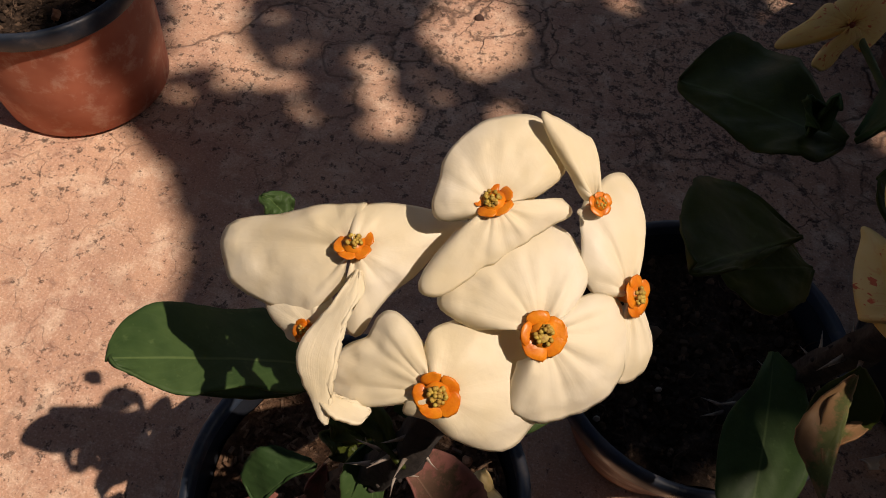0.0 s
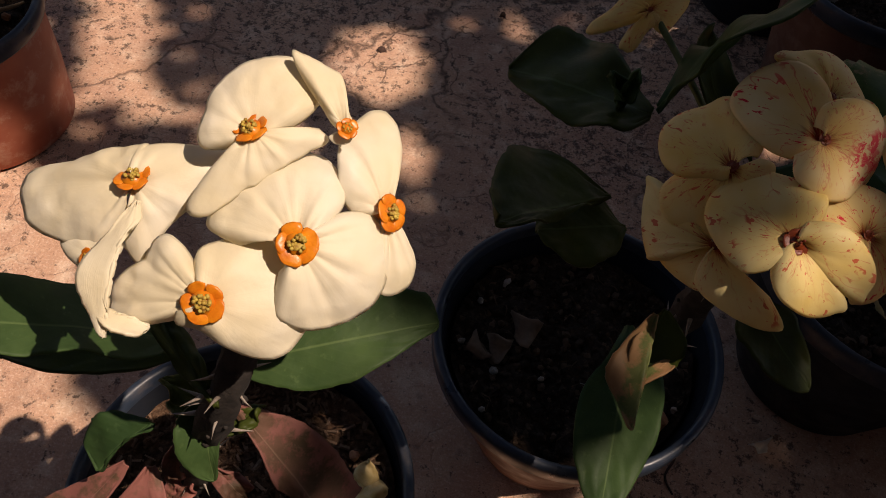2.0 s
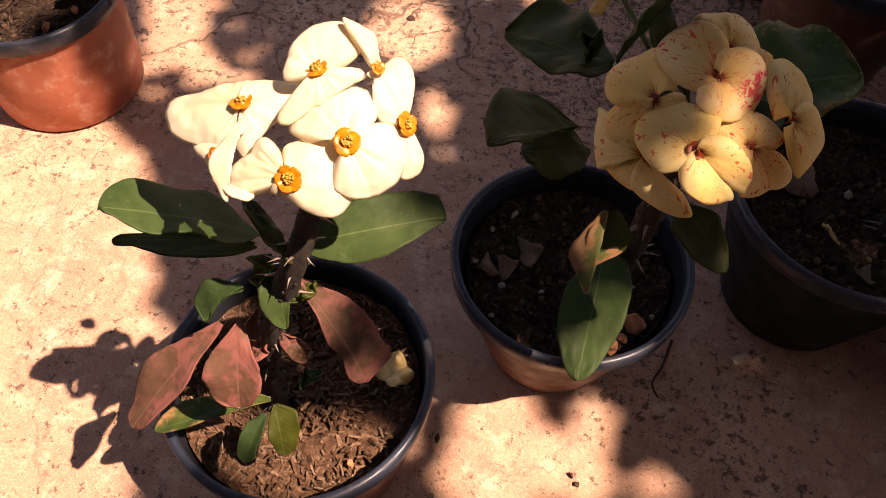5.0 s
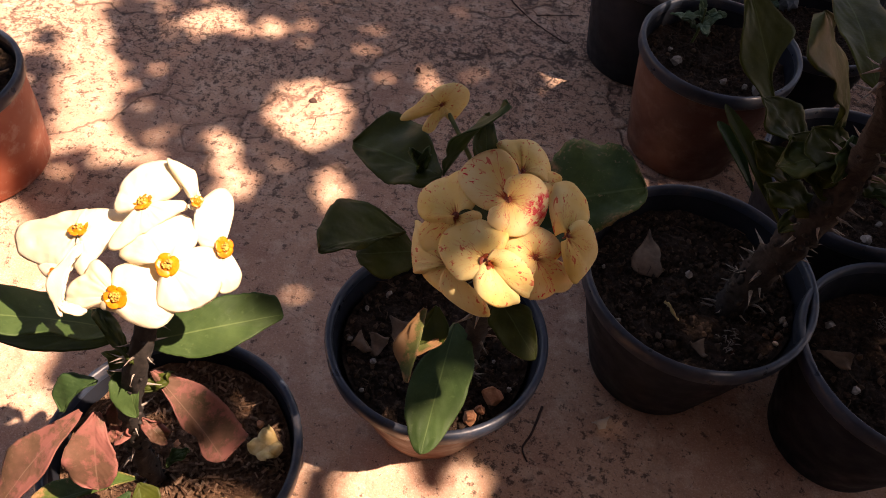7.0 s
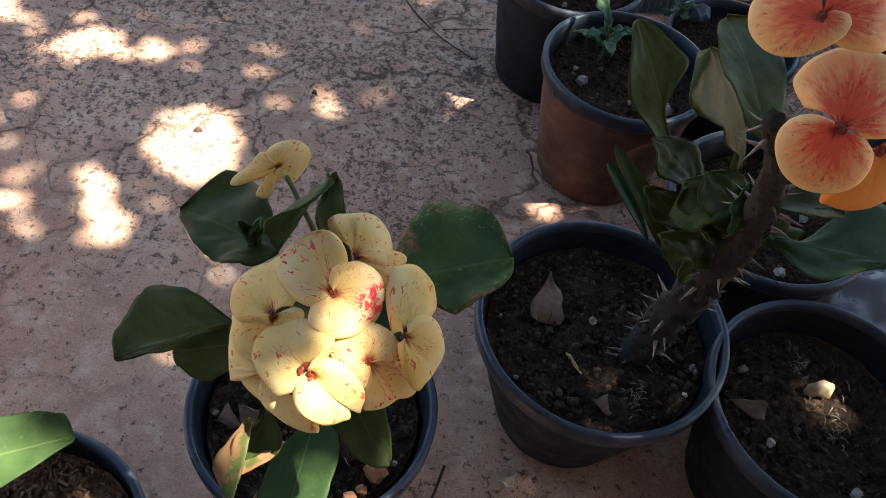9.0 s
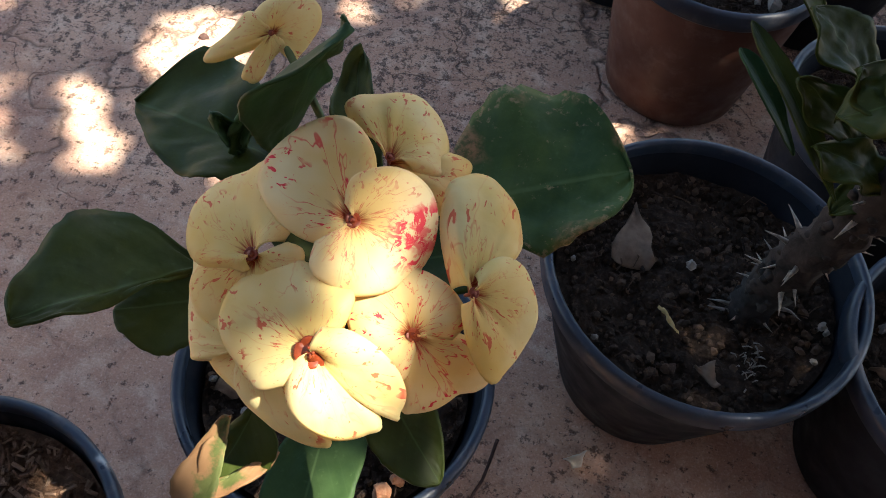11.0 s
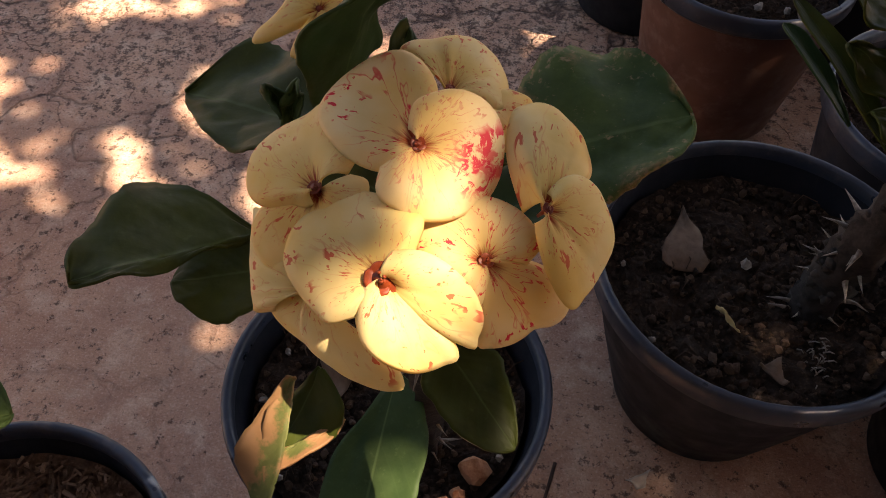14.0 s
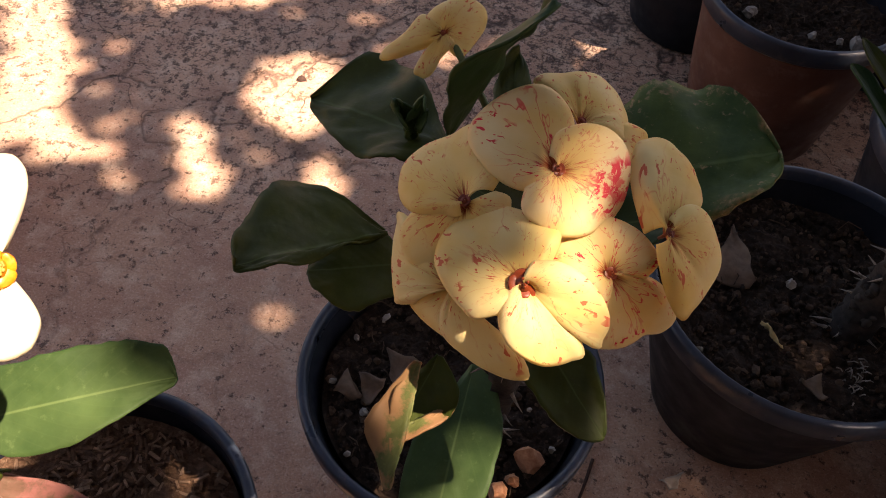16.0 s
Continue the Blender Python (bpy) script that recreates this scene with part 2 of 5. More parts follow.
green_bark = plain("green_stem", (0.05, 0.075, 0.02), (0.13, 0.15, 0.05), 0.6, 120, 0.4)
thorn_mat = plain("thorn", (0.10, 0.075, 0.06), (0.34, 0.29, 0.24), 0.5, 300, 0.2)
dry_leaf = plain("dry_leaf", (0.09, 0.058, 0.038), (0.22, 0.15, 0.10), 0.85, 90, 0.5)
tan_leaf = plain("tan_leaf", (0.34, 0.20, 0.10), (0.52, 0.35, 0.20), 0.8, 120, 0.4)
dry_petal = plain("dry_petal", (0.62, 0.42, 0.14), (0.82, 0.66, 0.36), 0.7, 120, 0.4)
leaf_green = leaf_mat("leaf_green", (0.026, 0.055, 0.018), (0.048, 0.088, 0.030), (0.12, 0.18, 0.07))
leaf_dark = leaf_mat("leaf_dark", (0.031, 0.040, 0.007), (0.056, 0.070, 0.012), (0.10, 0.15, 0.05))
leaf_worn = leaf_mat("leaf_worn", (0.030, 0.065, 0.018), (0.075, 0.12, 0.030), (0.12, 0.18, 0.07), (0.32, 0.22, 0.12), 0.48, 340, 0.62, 0.9)
leaf_red = leaf_mat("leaf_red", (0.085, 0.052, 0.032), (0.19, 0.090, 0.068), (0.30, 0.19, 0.14), (0.30, 0.11, 0.10), 0.55, 75, 0.50)
leaf_curl = leaf_mat("leaf_curl", (0.085, 0.10, 0.03), (0.17, 0.17, 0.06), (0.32, 0.33, 0.13), (0.36, 0.17, 0.09), 0.5, 90, 0.50)
leaf_pale = leaf_mat("leaf_pale", (0.05, 0.10, 0.06), (0.10, 0.17, 0.11), (0.2, 0.28, 0.18))
white_petal = petal_mat("white_petal", (0.80, 0.70, 0.48), (0.86, 0.80, 0.66), None)
yellow_petal = petal_mat("yellow_petal", (0.79, 0.56, 0.155), (0.86, 0.74, 0.38), (0.66, 0.05, 0.03), 0.4, 0.8, 0, (0.36, 0.05, 0.012), 0.20)
streaked_petal = petal_mat("streaked_petal", (0.79, 0.55, 0.175), (0.86, 0.73, 0.42), (0.74, 0.035, 0.05), 0.9, 1.0, 0, (0.38, 0.05, 0.012), 0.24)
blotched_petal = petal_mat("blotched_petal", (0.80, 0.56, 0.19), (0.86, 0.73, 0.44), (0.66, 0.05, 0.06), 0.6, 0.5, 1.0, (0.40, 0.05, 0.012), 0.22)
orange_petal = petal_mat("orange_petal", (0.84, 0.50, 0.19), (0.87, 0.62, 0.31), (0.50, 0.04, 0.03), 0.5, 0.7, 0, (0.30, 0.02, 0.01), 0.15, (0.88, 0.66, 0.32), (0.80, 0.13, 0.07))
orange_back = petal_mat("orange_back", (0.80, 0.36, 0.08), (0.84, 0.44, 0.14), None)
orange_gland = plain("orange_gland", (0.50, 0.11, 0.006), (0.72, 0.24, 0.015), 0.35, 300, 0.2)
red_gland = plain("red_gland", (0.13, 0.018, 0.006), (0.30, 0.055, 0.015), 0.4, 300, 0.2)
anther = plain("anther", (0.22, 0.09, 0.012), (0.55, 0.42, 0.08), 0.6, 900, 0.2)
clear_plastic = Mat("clear_plastic", 0.09, spec=0.8)
clear_plastic.p.inputs["Base Color"].default_value = (0.36, 0.41, 0.46, 1)
clear_plastic.bump(clear_plastic.noise(60, 4), 0.7, 0.004)
see_through = clear_plastic.t.nodes.new("ShaderNodeBsdfTransparent")
see_through.inputs[0].default_value = (0.90, 0.93, 0.96, 1)
film_mix = clear_plastic.t.nodes.new("ShaderNodeMixShader")
film_mix.inputs[0].default_value = 0.56
clear_plastic.link(see_through.outputs[0], film_mix.inputs[1])
clear_plastic.link(clear_plastic.p.outputs[0], film_mix.inputs[2])
clear_plastic.link(film_mix.outputs[0], clear_plastic.t.nodes["Material Output"].inputs["Surface"])
clear_plastic = clear_plastic.m
pale_nut = plain("pale_nut", (0.50, 0.34, 0.16), (0.72, 0.56, 0.34), 0.5, 80, 0.2)
blue_stone = plain("blue_stone", (0.10, 0.13, 0.15), (0.16, 0.20, 0.22), 0.5, 80, 0.1)
dark_bit = plain("dark_bit", (0.03, 0.018, 0.014), (0.09, 0.05, 0.04), 0.95, 200, 0.6)
paper_bit = plain("paper_bit", (0.50, 0.42, 0.34), (0.66, 0.58, 0.48), 0.8, 90, 0.2)
crown_leaf = plain("crown_leaf", (0.022, 0.026, 0.014), (0.045, 0.050, 0.026), 0.6, 40, 0.1)
tray_plastic = plastic("tray_plastic", (0.10, 0.125, 0.165), (0.15, 0.18, 0.225), 0.3, dusty=0.1)


# ---- builders ----
def mesh_object(name, bm, material, parent=None, label="", smooth=True):
    me = bpy.data.meshes.new(name)
    bm.normal_update()
    bm.to_mesh(me)
    bm.free()
    for p in me.polygons:
        p.use_smooth = smooth
    for one in material if isinstance(material, (list, tuple)) else [material]:
        me.materials.append(one)
    ob = new(name, me)
    ob.parent = parent
    if label:
        ob["label"] = label
    return ob


def part(name, bm, material, parent, label="", smooth=True):
    """One mesh under a thing or a part; its vertices are in world metres."""
    ob = mesh_object(name, bm, material, parent, label, smooth)
    if parent:
        ob.matrix_parent_inverse = Matrix.Translation(-BASE[parent.name])
    BASE[ob.name] = Vector()
    return ob


BASE = {}


def thing(name, at, label, category, group="", kind=""):
    ob = new(name)
    ob.empty_display_size = 0.02
    ob.location = at
    BASE[ob.name] = Vector(at)
    return tagged(ob, label, category, group, kind)


def mm(v):
    return Vector(v) * 0.001


def lathe(bm, profile, segs=64, at=(0, 0, 0), wob=0.0):
    """Turns a closed or open profile of (radius, height) round the z axis."""
    rings = []
    for r, z in profile:
        ring = []
        for k in range(segs):
            a = 2 * math.pi * k / segs
            q = r * (1 + wob * math.sin(2 * a + 1) + 0.5 * wob * math.sin(3 * a))
            ring.append(bm.verts.new((at[0] + q * math.cos(a), at[1] + q * math.sin(a), at[2] + z)))
        rings.append(ring)
    for a, b in zip(rings, rings[1:]):
        for k in range(segs):
            bm.faces.new((a[k], a[(k + 1) % segs], b[(k + 1) % segs], b[k]))
    return rings


def tube(bm, points, radii, segs=10, rough=0.0):
    rings = []
    for k, (p, r) in enumerate(zip(points, radii)):
        d = (points[min(k + 1, len(points) - 1)] - points[max(k - 1, 0)]).normalized()
        s = d.orthogonal().normalized() if abs(d.z) < 0.99 else Vector((1, 0, 0))
        u = d.cross(s)
        ring = []
        for j in range(segs):
            a = 2 * math.pi * j / segs
            q = r * (1 + rough * (noise.noise(Vector((a * 2, k * 0.9, r * 300))) + 0.6 * math.sin(5 * a + k)))
            ring.append(bm.verts.new(p + q * (math.cos(a) * s + math.sin(a) * u)))
        rings.append(ring)
    for a, b in zip(rings, rings[1:]):
        for j in range(segs):
            bm.faces.new((a[j], a[(j + 1) % segs], b[(j + 1) % segs], b[j]))
    bm.faces.new(rings[0][::-1])
    bm.faces.new(rings[-1])


def bend(points, n):
    """A smooth line through points, in n steps a stretch."""
    pts = [points[0]] + list(points) + [points[-1]]
    out = []
    for a, b, c, d in zip(pts, pts[1:], pts[2:], pts[3:]):
        for k in range(n):
            t = k / n
            out.append(0.5 * (2 * b + (c - a) * t + (2 * a - 5 * b + 4 * c - d) * t * t + (3 * b - a - 3 * c + d) * t ** 3))
    return out + [points[-1]]


BALLS = {}


def lump(bm, at, size, rng, sub=1, flat=0.7):
    m = Matrix.Translation(at) @ Euler((rng.random() * 6, rng.random() * 6, rng.random() * 6)).to_matrix().to_4x4()
    m = m @ Matrix.Diagonal((size * rng.uniform(0.7, 1.2), size * rng.uniform(0.6, 1.0), size * flat, 1))
    if sub not in BALLS:
        ball = bmesh.new()
        bmesh.ops.create_icosphere(ball, subdivisions=sub, radius=1)
        BALLS[sub] = ([v.co.copy() for v in ball.verts], [[v.index for v in f.verts] for f in ball.faces])
        ball.free()
    verts = [bm.verts.new(m @ co + Vector([rng.uniform(-0.18, 0.18) * size for _ in range(3)])) for co in BALLS[sub][0]]
    for f in BALLS[sub][1]:
        bm.faces.new([verts[k] for k in f])


def solid(ob, thick):
    s = ob.modifiers.new("thickness", "SOLIDIFY")
    s.thickness, s.offset = thick, 0
    return ob


def pot(x, y, r, h, outside, label, foot=0.74, turn=0.0):
    """A tapered plastic flower pot with a rolled lip."""
    ob = thing("flower_pot", (x, y, 0), label, "flower pot", "flower pots")
    rb, t = r * foot, 0.0016
    bm = bmesh.new()
    lathe(bm, [(0.002, 0.004), (rb * 0.9, 0.004), (rb - 0.003, 0.0), (rb, 0.003), (rb + (r - rb) * 0.45, h * 0.45), (r - 0.0035, h - 0.012)], at=(x, y, 0.0005), wob=0.004)
    part("wall", bm, outside, ob)
    bm = bmesh.new()
    lathe(bm, [(r - 0.0045, h - 0.006), (rb + (r - rb) * 0.45 - t, h * 0.45), (rb - t, 0.006), (0.002, 0.0055)], at=(x, y, 0.0005), wob=0.004)
    part("inner_wall", bm, black_plastic, ob, "black inner wall")
    bm = bmesh.new()
    lathe(bm, [(r - 0.0048, h - 0.008), (r - 0.0046, h - 0.001), (r - 0.003, h + 0.0006), (r - 0.0005, h), (r + 0.0004, h - 0.002), (r, h - 0.0115), (r - 0.0015, h - 0.0135), (r - 0.0045, h - 0.013)], at=(x, y, 0.0005), wob=0.004)
    part("rim", bm, rim_plastic, ob, "rolled dark rim")
    return ob


def soil(x, y, r, z, material, label, seed, count=420, chips=False):
    """A heaped sheet of potting soil with clods on it."""
    rng = random.Random(seed)
    bm = bmesh.new()
    rows = []
    for k in range(1, 31):
        q = r * k / 30
        row = []
        for a in (2 * math.pi * j / 96 for j in range(96)):
            at = Vector((q * math.cos(a), q * math.sin(a), seed))
            h = 0.004 * noise.noise(at * 45) + 0.0035 * noise.noise(at * 130) + 0.0022 * noise.noise(at * 330)
            row.append(bm.verts.new((x + at.x, y + at.y, z + h)))
        rows.append(row)
    c = bm.verts.new((x, y, z))
    for j in range(96):
        bm.faces.new((c, rows[0][j], rows[0][(j + 1) % 96]))
    for a, b in zip(rows, rows[1:]):
        for j in range(96):
            bm.faces.new((a[j], b[j], b[(j + 1) % 96], a[(j + 1) % 96]))
    for _ in range(count):
        a, q = rng.random() * 6.283, r * 0.96 * math.sqrt(rng.random())
        p = Vector((x + q * math.cos(a), y + q * math.sin(a), z + rng.uniform(-0.001, 0.002)))
        if chips:
            w, l = rng.uniform(0.0006, 0.0016), rng.uniform(0.0025, 0.007)
            m = Matrix.Translation(p + Vector((0, 0, 0.001))) @ Euler((rng.uniform(-0.5, 0.5), rng.uniform(-0.5, 0.5), rng.random() * 6.3)).to_matrix().to_4x4() @ Matrix.Diagonal((l, w, w, 1))
            bmesh.ops.create_cube(bm, size=1, matrix=m)
        else:
            lump(bm, p, rng.choice((0.0006, 0.0008, 0.0008, 0.0011, 0.0014, 0.002, 0.003)), rng, 1)
    for _ in range(0 if chips else 70):
        a, q = rng.random() * 6.283, r * 0.92 * math.sqrt(rng.random())
        p = Vector((x + q * math.cos(a), y + q * math.sin(a), z + 0.0025))
        d = Vector((rng.uniform(-1, 1), rng.uniform(-1, 1), 0)).normalized() * rng.uniform(0.004, 0.014)
        e = Vector((-d.y, d.x, 0)) * rng.uniform(-0.35, 0.35)
        tube(bm, [p, p + d * 0.5 + e + Vector((0, 0, 0.0012)), p + d], [0.0004, 0.0004, 0.0003], 4)
    ob = mesh_object("potting_soil", bm, material, smooth=False)
    BASE[ob.name] = Vector()
    return tagged(ob, label, "soil", kind="stuff")


def stone(at, size, material, label, category="stone", seed=1, name="stone", flat=0.7, smooth=False):
    rng = random.Random(seed)
    bm = bmesh.new()
    lump(bm, Vector(at), size, rng, 2, flat)
    for v in bm.verts:
        v.co += 0.25 * size * noise.noise_vector(v.co * 0.9 / size)
    ob = mesh_object(name, bm, material, smooth=smooth)
    BASE[ob.name] = Vector()
    return tagged(ob, label, category)


PETALS = {}


def flower(plant, at, normal, size=1.0):
    """The nectar glands and stamens in the middle of one flower; its petals follow."""
    n = Vector(normal).normalized()
    kind = plant["bloom"]
    c = mm(at) + n * (0.0010 if kind == "white" else 0.0006)
    s = n.orthogonal().normalized()
    u = n.cross(s)
    rng = random.Random(round(at[0] * 10))
    r = 0.0024 * size if kind == "white" else 0.0012 * size
    bm = bmesh.new()
    for k in range(5):
        a = 2 * math.pi * (k + rng.uniform(-0.12, 0.12)) / 5
        d = math.cos(a) * s + math.sin(a) * u
        e = n.cross(d)
        m = Matrix((d, e, n)).transposed().to_4x4()
        g = rng.uniform(0.8, 1.15)
        m.translation = c + d * r * rng.uniform(0.9, 1.08) + n * 0.0006
        lobe = bmesh.ops.create_icosphere(bm, subdivisions=2, radius=1, matrix=m @ pose(0, 0, 0, rng.uniform(-14, 14), rng.uniform(-24, 2), rng.uniform(-12, 12)) @ Matrix.Diagonal((r * 0.60 * g, r * 0.92 * g, r * 0.09, 1)))
        for v in lobe["verts"]:
            v.co += 0.12 * r * noise.noise_vector(v.co * 900)
    tube(bm, [c - n * 0.004, c + n * 0.0009], [r * 0.5, r * 0.85], 10)
    ob = part("flower_heart", bm, orange_gland if kind == "white" else red_gland, plant, "orange nectar glands" if kind == "white" else "dark red hollow heart")
    bm = bmesh.new()
    for k in range(26 if kind == "white" else 7):
        a, q = rng.random() * 6.28, r * 0.6 * math.sqrt(rng.random())
        p = c + q * (math.cos(a) * s + math.sin(a) * u)
        top = p + n * rng.uniform(0.0008, 0.0017) * size
        tube(bm, [p, top], [0.00022, 0.0002], 5)
        bmesh.ops.create_icosphere(bm, subdivisions=1, radius=(0.00042 if kind == "white" else 0.00022) * size, matrix=Matrix.Translation(top))
    if kind == "white":
        bmesh.ops.create_icosphere(bm, subdivisions=2, radius=1, matrix=Matrix.Translation(c + n * 0.0004) @ Matrix.Diagonal((r * 0.62, r * 0.62, r * 0.25, 1)))
    part("stamen_tuft", bm, anther if kind == "white" else red_gland, ob)
    return ob


def bract(heart, base, normal, aim, spread, radii, fold=0.0, tone=""):
    """A broad petal round the flower's heart: how far it reaches (mm) from one edge of its spread (degrees about aim) to the other,
    domed, creased towards the heart and a little ruffled; fold lifts both halves from the middle line."""
    b, n = mm(base), Vector(normal).normalized()
    e1 = (Vector((1, 0, 0)) - n.x * n).normalized()
    e2 = n.cross(e1)
    white = heart.parent["bloom"] == "white"
    seed = Vector((base[0], aim, spread[1])) * 0.37
    rng = random.Random(round(base[0] * 31 + aim * 17 + base[2]))
    mean = 0.001 * sum(radii) / len(radii)
    folds = [(rng.uniform(0.05, 0.95), rng.uniform(0.03, 0.07), rng.uniform(-1, 1)) for _ in range(12 if white else 5)]
    depth = 0.085 if white else 0.045
    line = [v.x * 0.001 for v in bend([Vector((q, 0, 0)) for q in radii], 4)]
    segs, rings = len(line) - 1, 16
    bm = bmesh.new()
    uvl = bm.loops.layers.uv.new("UVMap")
    root = bm.verts.new(b - n * 0.0012)
    info, grid = {root: (0.0, 0.0)}, []
    for i in range(1, rings + 1):
        r = (i / rings) ** 0.85
        row = []
        for k, q in enumerate(line):
            s = k / segs
            f = radians(aim + spread[0] + (spread[1] - spread[0]) * s)
            off = f - radians(aim)
            q *= 1 + (0.014 if white else 0.008) * noise.noise(Vector((f * 4.0, 5, 0)) + seed)
            x, y = r * q * math.cos(f), r * q * math.sin(f)
            h = mean * (0.36 * r - 0.50 * r * r) + fold * r * q * (math.sqrt(math.sin(off) ** 2 + 0.03) - 0.17)
            at = Vector((x, y, 0)) / 0.015
            w = 0.12 * noise.noise(at * 1.1 + seed) * r + 0.03 * noise.noise(at * 2.6 + seed) * r
            if white:
                w += (0.05 * noise.noise(at * 4.0 + seed) + 0.022 * noise.noise(at * 8.5 + seed)) * r
            w += sum(g * depth * math.exp(-((s - c) / d) ** 2) * r * (1.15 - r) for c, d, g in folds)
            w -= 0.045 * r ** 8
            h += mean * w - 0.0012 * math.exp(-(r * 7) ** 2)
            v = bm.verts.new(b + x * e1 + y * e2 + h * n)
            info[v] = (r, f / math.pi)
            row.append(v)
        grid.append(row)
    for k in range(segs):
        bm.faces.new((root, grid[0][k], grid[0][k + 1]))
    for p_, q_ in zip(grid, grid[1:]):
        for k in range(segs):
            bm.faces.new((p_[k], q_[k], q_[k + 1], p_[k + 1]))
    for face in bm.faces:
        for loop in face.loops:
            loop[uvl].uv = info[loop.vert]
    label = {"streaked": "petal with fine red streaks", "blotched": "petal with crimson blotches", "backs": "petal showing its plain orange back"}.get(tone, "")
    return solid(part("petal", bm, PETALS[tone or heart.parent["bloom"]], heart, label), 0.0005)


def leaf(plant, material, base, tip, side_a, side_b, sag=3.0, fold=2.0):
    """A spoon-shaped leaf blade with a sunk midrib, arched from base to tip."""
    b, t, a, z = mm(base), mm(tip), mm(side_a), mm(side_b)
    along, side = t - b, (z - a) / 2
    n = along.cross(side).normalized()
    if n.z < 0:
        n = -n
    mid_off = (a + z) / 2 - (b + along * 0.6)
    mid_off -= mid_off.dot(along) / along.length_squared * along
    seed = Vector((base[0], tip[1], side_a[0])) * 0.21
    bm = bmesh.new()
    uvl = bm.loops.layers.uv.new("UVMap")
    nu, nv, grid, info = 30, 16, [], {}
    for i in range(nu + 1):
        u = i / nu
        w = max(0.012, 0.08 * (1 - u) + 0.95 * math.sin(math.pi * u ** 1.25) ** 0.7)
        row = []
        for k in range(nv + 1):
            v = 2 * k / nv - 1
            ruff = 1 + (0.15 * noise.noise(Vector((u * 3, v, 0)) + seed) + 0.09 * noise.noise(Vector((u * 9, v, 4)) + seed) + 0.05 * noise.noise(Vector((u * 22, v, 8)) + seed)) * abs(v)
            p = b + along * u + side * (v * w * ruff) + mid_off * math.sin(math.pi * min(1, u * 0.85))
            h = 0.001 * sag * math.sin(math.pi * u) + 0.001 * fold * abs(v) ** 1.3 * w
            h += 0.0030 * noise.noise(Vector((u * 3, v * 1.2, 2)) + seed) * (0.3 + abs(v)) + 0.0012 * noise.noise(Vector((u * 9, v * 4, 6)) + seed)
            h += 0.0018 * math.sin(u * 13 + seed.x * 7) * v * v * math.copysign(1, v)
            q = bm.verts.new(p + n * h)
            info[q] = (u, v)
            row.append(q)
        grid.append(row)
    for r, s in zip(grid, grid[1:]):
        for k in range(nv):
            face = bm.faces.new((r[k], r[k + 1], s[k + 1], s[k]))
            for loop in face.loops:
                loop[uvl].uv = info[loop.vert]
    label = {"leaf_red": "reddish ageing leaf", "leaf_worn": "green leaf with rusty spots", "leaf_curl": "curled leaf with a rusty edge"}.get(material.name, "")
    ob = solid(part("leaf", bm, material, plant, label), 0.0007)
    return ob


def blade(plant, material, base, tip, roll, left, right, sag=2.0, fold=2.0):
    """A leaf blade whose half-widths (mm) are given on both sides of the midrib, from base to tip; puckered, with a wavy margin."""
    b, t = mm(base), mm(tip)
    along = t - b
    a = along.normalized()
    s = Vector((0, 0, 1)).cross(a).normalized()
    n = a.cross(s)
    s = s * math.cos(radians(roll)) + n * math.sin(radians(roll))
    n = a.cross(s)
    seed = Vector((base[0], tip[1], base[2])) * 0.21
    wide = 0.001 * max(max(left), max(right))
    halves = [[v.x * 0.001 for v in bend([Vector((w, 0, 0)) for w in half], 3)] for half in (left, right)]
    bm = bmesh.new()
    uvl = bm.loops.layers.uv.new("UVMap")
    nu, nv, grid, info = len(halves[0]) - 1, 9, [], {}
    for i in range(nu + 1):
        u = (1 - math.cos(math.pi * i / nu)) / 2
        row = []
        for k in range(-nv, nv + 1):
            v = k / nv
            w = halves[0 if v > 0 else 1][i]
            ruff = 1 + (0.05 * noise.noise(Vector((u * 9, v, 4)) + seed) + 0.05 * noise.noise(Vector((u * 22, v, 8)) + seed)) * abs(v)
            q = v * w * ruff
            h = 0.001 * sag * math.sin(math.pi * u) + 0.001 * fold * (abs(q) / wide) ** 1.4
            h += wide * (0.09 * noise.noise(Vector((u * 3, v * 1.2, 2)) + seed) * (0.3 + abs(v)) + 0.025 * noise.noise(Vector((u * 9, v * 4, 6)) + seed))
            h += wide * 0.014 * math.sin((u - 0.3 * abs(v)) * 42 + seed.x) * abs(v) * (1 - abs(v)) * 2
            h += wide * 0.06 * math.sin(u * 13 + seed.x * 7) * v * v * math.copysign(1, v)
            p = bm.verts.new(b + along * u + s * q + n * h)
            info[p] = (u, v)
            row.append(p)
        grid.append(row)
    for r, q in zip(grid, grid[1:]):
        for k in range(2 * nv):
            face = bm.faces.new((r[k], r[k + 1], q[k + 1], q[k]))
            for loop in face.loops:
                loop[uvl].uv = info[loop.vert]
    label = {"leaf_red": "reddish ageing leaf", "leaf_worn": "green leaf with rusty spots", "leaf_curl": "curled leaf with a rusty edge"}.get(material.name, "")
    return solid(part("petal" if material == white_petal else "leaf", bm, material, plant, label), 0.0007)


